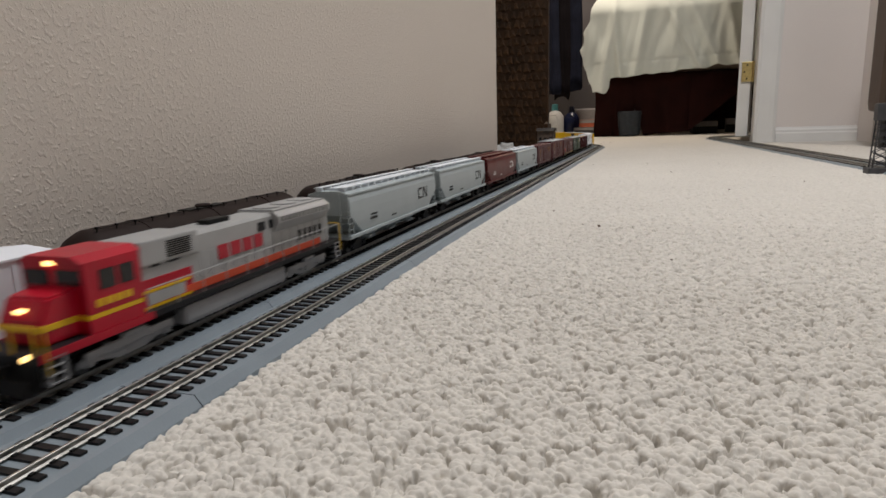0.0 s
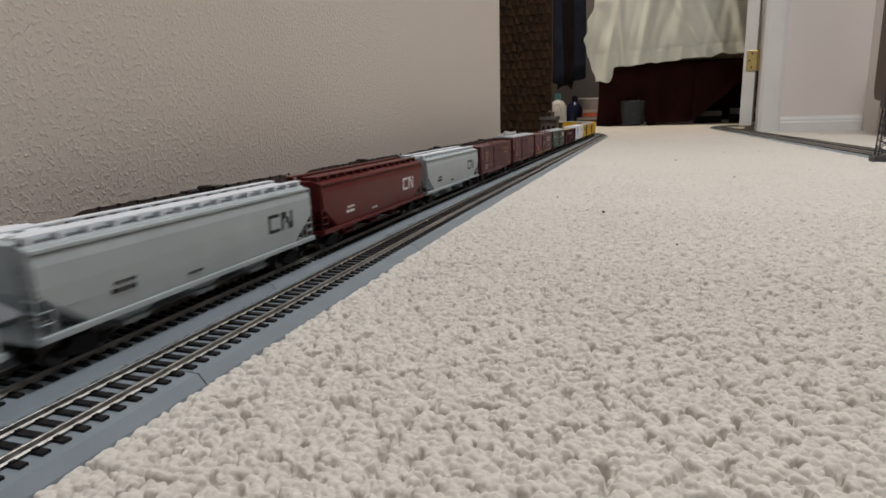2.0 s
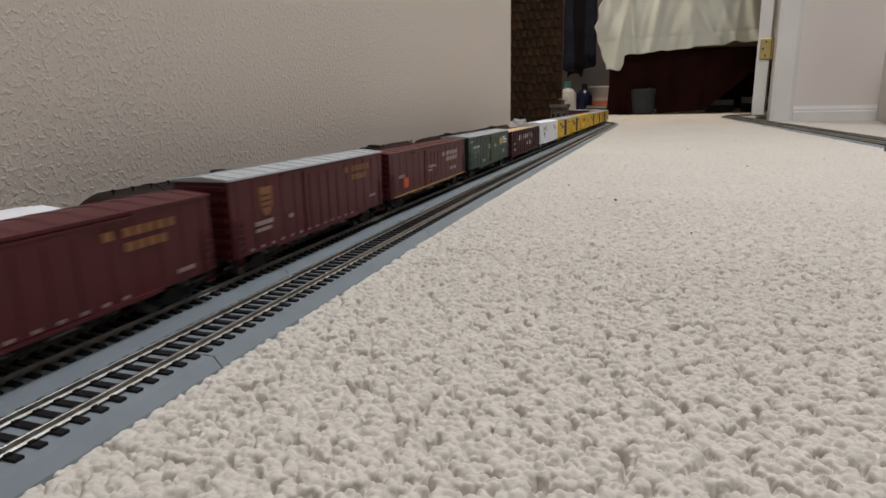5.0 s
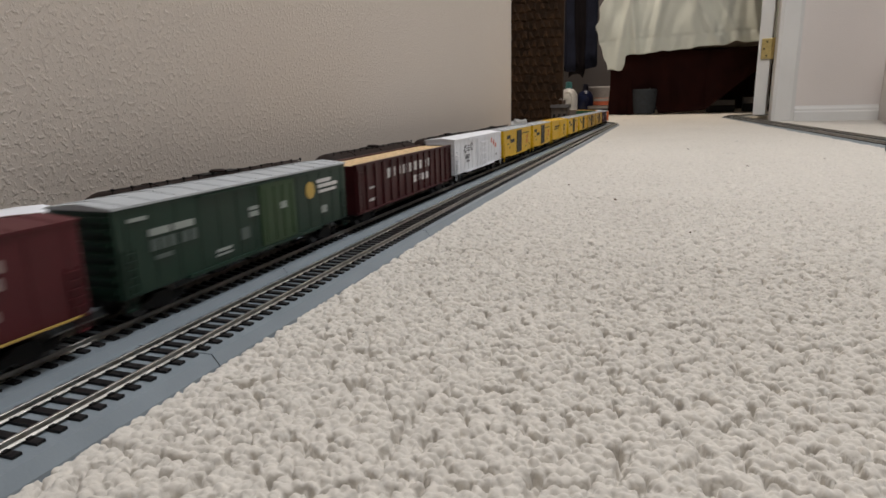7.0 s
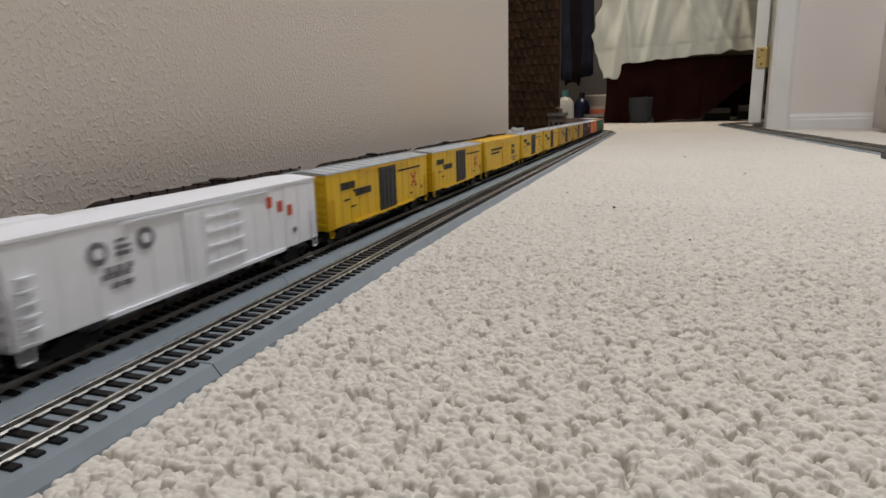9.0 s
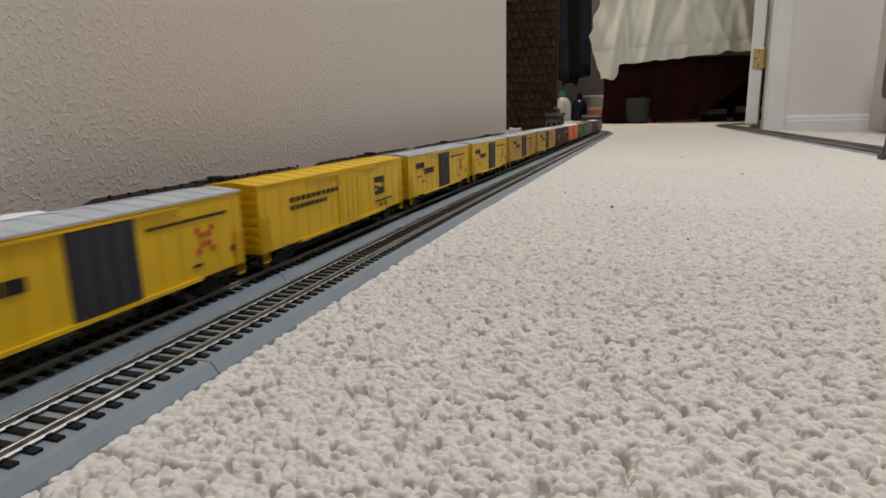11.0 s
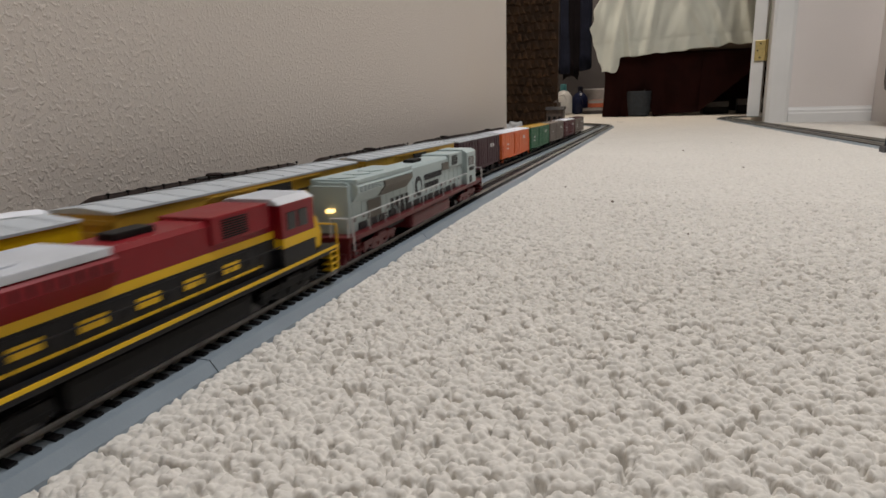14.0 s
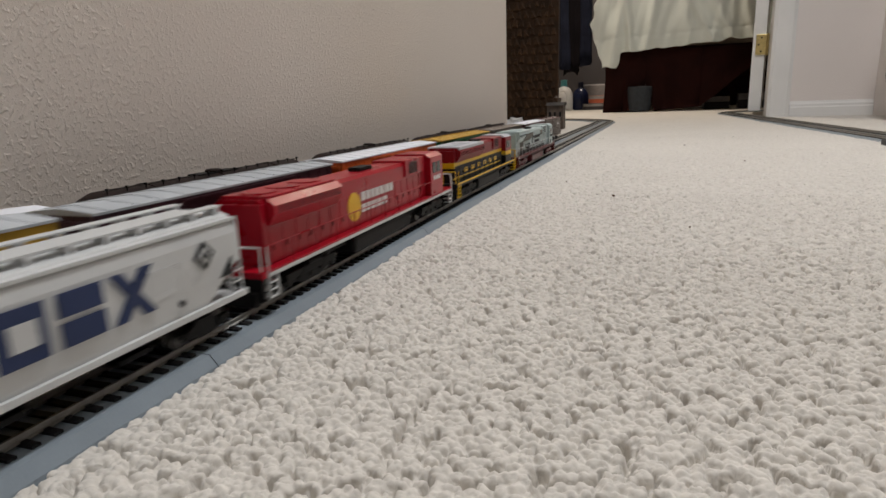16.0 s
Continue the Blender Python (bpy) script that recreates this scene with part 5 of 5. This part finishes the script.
def bed():
    b = thing("bed", "tall bed with pale sage sheet over a dark brown skirt", "bed")
    BY = 4.28
    top = 0.90
    part("mattress", one_box(-0.08, 1.35, BY + 0.06, BY + 1.75, 0.46, top - 0.01, bevel=0.05), SHEET, b)
    bm = bmesh.new()
    g = []
    n, rows = 150, 60
    for j in range(rows + 1):
        v = j / rows
        r = []
        for i in range(n + 1):
            u = (i / n) ** 1.15
            xn = -0.12 + 1.47 * u
            zb = 0.287 if xn < -0.03 else (0.287 + 0.086 * min(1, (xn + 0.03) / 0.05) + 0.072 * max(0, xn) / 1.0)
            zb += 0.004 * math.sin(xn * 31) + 0.012 * noise.noise((xn * 16, 3.0, 1.0))
            z = top + (zb - top) * v
            left = -0.10 - 0.095 * (top - z) / (top - 0.565) if z > 0.565 else -0.195 + 0.081 * (0.565 - z) / 0.276
            left += 0.016 * noise.noise((z * 14, 5.0, 2.0))
            x = left + (1.35 - left) * u
            f = 0.0
            for fx, sl, w, a in ((-0.04, 0.15, 0.03, 0.030), (0.06, -0.10, 0.022, 0.040), (0.16, 0.12, 0.03, 0.030), (0.40, -0.05, 0.05, 0.012), (0.56, -0.55, 0.03, 0.028), (0.66, -0.45, 0.035, 0.034), (0.78, -0.25, 0.03, 0.028), (0.93, 0.2, 0.04, 0.03)):
                f -= a * math.exp(-((x - fx - sl * (z - 0.4)) / w) ** 2) * min(1, 0.15 + 1.1 * v)
            f += 0.012 * noise.noise((x * 9 + 3 * z, z * 3, 2)) + 0.009 * noise.noise((x * 24 - 4 * z, z * 4, 8)) * min(1, 0.3 + v) + 0.004 * math.exp(-((z - 0.47 - 0.03 * x) / 0.006) ** 2)
            dome = 0.10 * max(0, 1 - (top - z) / 0.12) ** 2
            r.append(bm.verts.new((x, BY - 0.02 * v + f + dome, z)))
        g.append(r)
    for j in range(rows):
        for i in range(n):
            bm.faces.new((g[j][i], g[j + 1][i], g[j + 1][i + 1], g[j][i + 1]))
    solid(part("sheet", bm, SHEET, b, "pale sage sheet with soft folds", smooth=True), 0.004)
    part("sheet_top", one_box(-0.09, 1.36, BY + 0.09, BY + 1.75, top - 0.012, top + 0.006, bevel=0.008), SHEET, b)
    part("box_spring", one_box(-0.06, 1.32, BY + 0.075, BY + 1.70, 0.36, 0.46, bevel=0.02), paint("bed_base_taupe", (0.20, 0.16, 0.13), 0.8), b)
    # skirt in hanging pieces, one gathered up
    for x0, x1, zb0, zb1, sd in ((-0.10, 0.20, 0.0, 0.0, 4), (0.13, 0.50, 0.0, 0.02, 5), (0.50, 0.86, 0.02, 0.32, 6)):
        bm = cloth_front(x0, x1, 0.40, lambda u, a=zb0, c=zb1: a + (c - a) * u + 0.003, BY + 0.05, 1.5, 60, 28, sd, 0.05)
        if x0 < 0.1:
            for v in bm.verts:
                if v.co.x > 0.04 and v.co.z < 0.26:
                    v.co.x -= (0.26 - v.co.z) * 0.50 * (v.co.x - 0.0) / 0.20
        elif x0 < 0.2:
            for v in bm.verts:
                if v.co.x < 0.30 and v.co.z < 0.26:
                    v.co.x += (0.26 - v.co.z) * 0.36 * (0.30 - v.co.x) / 0.17
        solid(part("skirt", bm, SKIRT, b, "dark brown gathered bed skirt", smooth=True), 0.004)
    # added far-side cloth, keeps light from behind out from under the bed
    bm = cloth_front(0.32, 1.36, 0.40, lambda u: 0.003, BY + 1.76, 5, 50, 12, 8, 0.03)
    solid(part("skirt", bm, SKIRT, b, "added dark brown skirt on the bed's far side, darkens underneath", smooth=True), 0.004)
    for x in (-0.02, 1.28):
        for y in (BY + 0.12, BY + 1.62):
            part("leg", one_box(x - 0.025, x + 0.025, y - 0.025, y + 0.025, 0, 0.30, bevel=0.004), BLACK, b)
    return b


bed()


def waste_bin():
    b = thing("waste_bin", "slate grey woven bin under the bed", "bin")
    prof = [(0.045, 0.0), (0.062, 0.006), (0.066, 0.06), (0.070, 0.12), (0.066, 0.125), (0.060, 0.12), (0.050, 0.01)]
    part("basket", lathe(prof, 24), mat("bin_slate", (0.020, 0.025, 0.032), 0.7, vary=0.3, scale=60, bump=0.002, bump_scale=90), b)
    b.matrix_basis = pose(0.128, 4.30, 0.003) @ Matrix.Diagonal((1.1, 1, 1.28, 1))
    return b


waste_bin()


def screen():
    """Woven brown panel that stands behind the wall's end."""
    s = thing("woven_screen", "tall brown woven screen with rows of tufts", "room divider")
    y = 2.22
    part("panel", one_box(-0.62, -0.127, y, y + 0.03, 0.0, 1.9, bevel=0.004), CAN_BROWN, s)
    me = bpy.data.meshes.new("weave_knot")
    bm = bmesh.new()
    a = [bm.verts.new(v) for v in ((-0.011, 0, -0.012), (0.011, 0, -0.012), (0.006, 0, 0.014), (-0.006, 0, 0.014))]
    c = [bm.verts.new(v) for v in ((-0.006, -0.0045, -0.007), (0.006, -0.0045, -0.007), (0.0015, -0.002, 0.011), (-0.0015, -0.002, 0.011))]
    for i in range(4):
        bm.faces.new((a[i], a[(i + 1) % 4], c[(i + 1) % 4], c[i]))
    bm.faces.new(c)
    bmesh.ops.recalc_face_normals(bm, faces=bm.faces[:])
    bm.to_mesh(me)
    bm.free()
    me.materials.append(CAN_BROWN)
    for j in range(25):
        for i in range(11):
            ob = new("weave_knot", me)
            ob.parent = s
            k = 0.95 + 0.5 * noise.noise((i * 1.7, j * 1.9, 4))
            ob.matrix_basis = pose(-0.143 - i * 0.024 - 0.012 * (j % 2) + 0.006 * noise.noise((i * 2.1, j * 1.3, 9)), y, 0.022 + j * 0.030 + 0.008 * noise.noise((i * 1.1, j * 2.9, 7)), 0, 30 * noise.noise((i * 3.1, j * 2.3, 0)), 0) @ Matrix.Diagonal((k, 0.5 + 0.5 * k, k, 1))
    return s


screen()


def garment(x, y, z0, z1, w, material, label, seed):
    """A garment on a hanger: deep vertical folds, narrow shoulders and an uneven hem."""
    g = thing("hanging_garment", label, "clothes", "clothes hanging in the closet")
    heights = [z0 + (z1 - 0.1 - z0) * k / 14 for k in range(15)]
    prof = [(w * (0.44 - 0.08 * k / 14), z) for k, z in enumerate(heights)] + [(w * 0.2, z1), (0.01, z1 + 0.02)]
    bm = lathe(prof, 56)
    for v in bm.verts:
        a = math.atan2(v.co.y, v.co.x)
        k = 1 + 0.30 * math.sin(5 * a + seed + 1.5 * v.co.z) + 0.16 * math.sin(9 * a - 2 * seed) + 0.2 * noise.noise((a, v.co.z * 3, seed))
        v.co.x, v.co.y = v.co.x * k, v.co.y * k * 0.7
        v.co.z += 0.10 * noise.noise((math.cos(a) * 1.5, math.sin(a) * 1.5, seed * 3.3)) * max(0, 1 - (v.co.z - z0) / 0.3)
    part("cloth", bm, material, g, smooth=True)
    g.matrix_basis = pose(x, y, 0)
    part("hanger_hook", rod(bmesh.new(), (0, 0, z1 + 0.01), (0, 0, 1.62), 0.003), STEEL_BLUED, g)
    return g


NAVY_CLOTH = mat("cloth_navy", (0.014, 0.016, 0.028), 0.9, vary=0.3, scale=12, bump=0.002, bump_scale=60, spec=0.08)
BLACK_CLOTH = mat("cloth_black", (0.008, 0.0065, 0.008), 0.9, vary=0.3, scale=12, bump=0.002, bump_scale=60, spec=0.08)
for x, y, z0, w, cloth, lab, seed in ((-0.665, 5.35, 0.30, 0.12, BLACK_CLOTH, "black garment on a hanger", 1), (-0.53, 5.30, 0.36, 0.15, NAVY_CLOTH, "navy blue garment on a hanger", 2), (-0.43, 5.36, 0.33, 0.13, BLACK_CLOTH, "black garment with a low uneven hem", 3), (-0.345, 5.42, 0.42, 0.13, NAVY_CLOTH, "navy blue garment on a hanger", 5), (-0.80, 5.45, 0.40, 0.19, BLACK_CLOTH, "black garment on a hanger", 4)):
    garment(x, y, z0, 1.5, w, cloth, lab, seed)
part_rod = thing("closet_rod", "steel rod across the closet", "closet rod")
part("rod", rod(bmesh.new(), (-3.0, 5.37, 1.62), (-0.2, 5.37, 1.62), 0.014, 12), STEEL_BLUED, part_rod)
structure("wall_closet_side", one_box(-0.20, -0.14, 5.0, 6.45, 1.55, 2.4), CLOSET_SHADED, "grey closet header, shade put into its colour", "wall")


def jug(x, y, h, w, body, cap, label):
    j = thing("detergent_jug", label, "bottle", "jugs on the floor")
    bm = bmesh.new()
    side = [(-w, 0.0), (w, 0.0), (w * 1.02, h * 0.12), (w, h * 0.52), (w * 0.86, h * 0.66), (w * 0.36, h * 0.80), (-w * 0.30, h * 0.80), (-w * 0.90, h * 0.66), (-w * 1.0, h * 0.5)]
    prism(bm, side, -0.045, 0.045)
    bmesh.ops.bevel(bm, geom=list(bm.edges), offset=0.012, segments=3, affect="EDGES")
    part("bottle", bm, body, j, smooth=True)
    part("cap", lathe([(w * 0.36, h * 0.78), (w * 0.38, h * 0.80), (w * 0.34, h), (w * 0.28, h * 1.01)], 20), cap, j, "screw cap")
    hb = bmesh.new()
    pts = [(-w * 0.45, h * 0.62), (w * 0.15, h * 0.66), (w * 0.45, h * 0.50), (w * 0.40, h * 0.32), (0.0, h * 0.28)]
    for p, q in zip(pts, pts[1:]):
        rod(hb, (p[0], -0.047, p[1]), (q[0], -0.047, q[1]), w * 0.09, 8)
    part("handle", hb, body, j)
    j.matrix_basis = pose(x, y, 0.001)
    return j


jug(-0.548, 5.80, 0.268, 0.080, paint("jug_white", (0.82, 0.81, 0.80), 0.35, 0.03), paint("cap_teal", (0.10, 0.34, 0.38), 0.4), "white detergent jug with teal cap")
jug(-0.400, 5.84, 0.245, 0.070, paint("jug_navy", (0.012, 0.018, 0.06), 0.3), paint("cap_navy", (0.01, 0.012, 0.03), 0.4), "dark navy detergent jug")


def carton(x, y, z, sx, sy, sz, material, label, rz=0.0, name="carton"):
    c = thing(name, label, "box", "boxes on the closet floor")
    part("box_body", one_box(-sx / 2, sx / 2, -sy / 2, sy / 2, 0, sz, bevel=0.003), material, c)
    part("flap", one_box(-sx / 2 + 0.002, sx / 2 - 0.002, -sy / 2 - 0.003, -sy / 2 + 0.001, sz * 0.55, sz * 0.95), paint("flap_grey", (0.28, 0.27, 0.27), 0.7), c)
    c.matrix_basis = pose(x, y, z, 0, 0, rz)
    return c


carton(-0.27, 5.75, 0.001, 0.20, 0.15, 0.055, paint("shoebox_dark", (0.05, 0.045, 0.05), 0.6), "low dark shoe box", 8)
carton(-0.23, 5.74, 0.058, 0.16, 0.13, 0.065, paint("carton_orange", (0.42, 0.10, 0.05), 0.6), "orange carton on a shoe box", -6)
carton(-0.30, 5.98, 0.001, 0.22, 0.12, 0.225, paint("carton_white", (0.55, 0.54, 0.55), 0.6), "upright grey-white cardboard carton", 3)
carton(-0.09, 5.65, 0.001, 0.09, 0.09, 0.05, paint("carton_black", (0.02, 0.018, 0.02), 0.6), "small black box on carpet", 12)
carton(0.62, 4.65, 0.001, 0.16, 0.12, 0.085, paint("case_black", (0.018, 0.016, 0.018), 0.5), "black case under the bed", 5, "case")
carton(0.86, 4.75, 0.001, 0.18, 0.14, 0.10, paint("case_black", (0.018, 0.016, 0.018), 0.5), "black case under the bed", -4, "case")


def depot():
    """Small brown model building beside the curve."""
    d = thing("model_depot", "small brown model building with a roof cupola", "toy building")
    brown = mat("depot_brown", (0.085, 0.06, 0.045), 0.65, vary=0.3, scale=80, bump=0.0004, bump_scale=400)
    part("wall", one_box(-0.038, 0.038, -0.03, 0.03, 0, 0.066, bevel=0.001), brown, d)
    bm = side_prism(bmesh.new(), [(-0.036, 0.0655), (0.036, 0.0655), (0.022, 0.074), (-0.022, 0.074)], -0.043, 0.043)
    part("roof", bm, mat("depot_roof", (0.04, 0.033, 0.03), 0.7, vary=0.3, scale=90), d)
    part("cupola", one_box(0.008, 0.022, -0.008, 0.008, 0.072, 0.086, bevel=0.001), brown, d)
    part("cupola_roof", lathe([(0.013, 0.0855), (0.002, 0.092)], 4), brown, d)
    for x in (-0.024, 0.0, 0.024):
        part("window", one_box(x - 0.006, x + 0.006, -0.0312, -0.0292, 0.024, 0.048), GLASS, d)
    d.matrix_basis = pose(-0.109, 2.05, 0.001) @ Matrix.Diagonal((0.68, 1, 1.15, 1))
    return d


depot()


def rag(x, y):
    r = thing("crumpled_paper", "crumpled grey-white paper beside the wall's end", "paper")
    bm = bmesh.new()
    bmesh.ops.create_icosphere(bm, subdivisions=3, radius=0.03)
    for v in bm.verts:
        k = 1 + 0.5 * noise.noise(v.co * 60)
        v.co = Vector((v.co.x * 1.3 * k, v.co.y * k, max(-0.018, v.co.z * 0.75 * k)))
    part("paper", bm, paint("paper_grey", (0.5, 0.49, 0.48), 0.8), r)
    r.matrix_basis = pose(x, y, 0.019)
    return r


rag(-0.235, 1.98)


def signal_mast():
    """Lattice mast with a foot, standing by the tracks near the doorway."""
    s = thing("signal_mast", "grey plastic lattice signal mast on a square foot", "toy signal")
    g = mat("mast_grey", (0.055, 0.055, 0.06), 0.55, vary=0.2, scale=120)
    part("foot", one_box(-0.019, 0.019, -0.014, 0.014, -0.002, 0.010, bevel=0.0012), g, s)
    bm = bmesh.new()
    for sx in (-1, 1):
        for sy in (-1, 1):
            rod(bm, (sx * 0.0125, sy * 0.008, 0.009), (sx * 0.0085, sy * 0.007, 0.100), 0.0013, 6)
    for k in range(6):
        z0, z1 = 0.012 + k * 0.012, 0.024 + k * 0.012
        w0, w1 = 0.0125 - 0.0005 * k, 0.0120 - 0.0005 * k
        for sy in (-1, 1):
            rod(bm, (-w0, sy * 0.0078, z0), (w1, sy * 0.0078, z1), 0.0008, 5)
            rod(bm, (w0, sy * 0.0078, z0), (-w1, sy * 0.0078, z1), 0.0008, 5)
    part("lattice", bm, g, s)
    part("head", one_box(-0.013, 0.013, -0.010, 0.010, 0.088, 0.116, bevel=0.002), g, s)
    s.matrix_basis = pose(0.565, 1.20, 0.0)
    return s


signal_mast()


def armchair():
    a = thing("armchair", "dark brown upholstered armchair", "chair")
    lea = mat("chair_brown", (0.075, 0.048, 0.035), 0.5, vary=0.25, scale=14, bump=0.0008, bump_scale=200)
    part("arm", one_box(0, 0.12, 0, 0.6, 0.10, 0.42, bevel=0.03), lea, a)
    part("seat", one_box(0.121, 0.65, 0, 0.6, 0.10, 0.36, bevel=0.03), lea, a)
    part("arm", one_box(0.651, 0.77, 0, 0.6, 0.10, 0.42, bevel=0.03), lea, a)
    part("backrest", one_box(0, 0.77, 0.601, 0.75, 0.10, 0.8, bevel=0.03), lea, a)
    for x in (0.05, 0.72):
        for y in (0.05, 0.68):
            part("leg", one_box(x - 0.02, x + 0.02, y - 0.02, y + 0.02, 0, 0.102, bevel=0.003), BLACK, a)
    a.matrix_basis = pose(0.835, 1.45, 0.001)
    return a


armchair()


def fixture(x, y):
    f = thing("ceiling_light", "round white ceiling light", "lamp", "ceiling lights")
    part("base", lathe([(0.16, 2.399), (0.16, 2.385), (0.15, 2.38)], 32), TRIM, f)
    f.matrix_basis = pose(x, y, 0)
    return f


# the last one only goes with the added closet fill
for x, y in ((1.3, -0.8), (0.5, 0.9), (-0.25, 4.2), (-0.35, 5.75)):
    fixture(x, y)


def crumb(x, y, r, k):
    c = thing("crumb", "tiny brown crumb on the carpet", "debris", "crumbs on the carpet")
    bm = bmesh.new()
    bmesh.ops.create_icosphere(bm, subdivisions=1, radius=r)
    for v in bm.verts:
        v.co = v.co * (1 + 0.5 * noise.noise(v.co * 700 + Vector((k, 0, 0))))
        v.co.z *= 0.6
    part("speck", bm, paint("crumb_brown", (0.10, 0.06, 0.035), 0.8), c)
    c.matrix_basis = pose(x, y, 0.0012)
    return c


for k, (x, y, r) in enumerate(((0.1415, 0.599, 0.0017), (0.30, 0.93, 0.0016), (0.085, 0.70, 0.0013), (0.24, 1.25, 0.0018), (0.42, 1.05, 0.0015), (0.20, 0.455, 0.0010))):
    crumb(x, y, r, k)


# ---- movement ----
V2 = 0.226
# metres that the long train has gone, second by second
RUN = [(0, 0.0), (1, 0.231), (2.5, 0.5845), (4, 0.941), (6.5, 1.551), (8, 1.922), (9, 2.160), (11.5, 2.7475), (13, 3.1025), (16, 3.810)]
FRONT1 = 0.143             # nose of the long train at the start
FRONT2_END = 1.043         # nose of the second train at the end


def gone(t):
    return float(np.interp(t, [r[0] for r in RUN], [r[1] for r in RUN]))


def pose_on(s, off, turned):
    a, b = on_line(s - 0.06, off), on_line(s + 0.06, off)
    x, y = (a[0] + b[0]) / 2, (a[1] + b[1]) / 2
    h = math.atan2(-(b[0] - a[0]), b[1] - a[1])
    return Matrix.Translation((x, y, RAIL_Z)) @ Matrix.Rotation(h + (math.pi if turned else 0), 4, "Z")


def motions():
    steps = [k * 0.5 for k in range(33)]
    s = FRONT1
    for ob, ln, turned in TRAIN:
        mid = s + ln / 2
        s += ln
        walk(ob, [(t, pose_on(mid - gone(t), FAR, turned)) for t in steps])
    s = FRONT2_END
    for ob, ln, turned in SECOND:
        mid = s - ln / 2
        s -= ln
        walk(ob, [(t, pose_on(mid - V2 * (16.0 - t), 0.0, turned)) for t in steps])


motions()
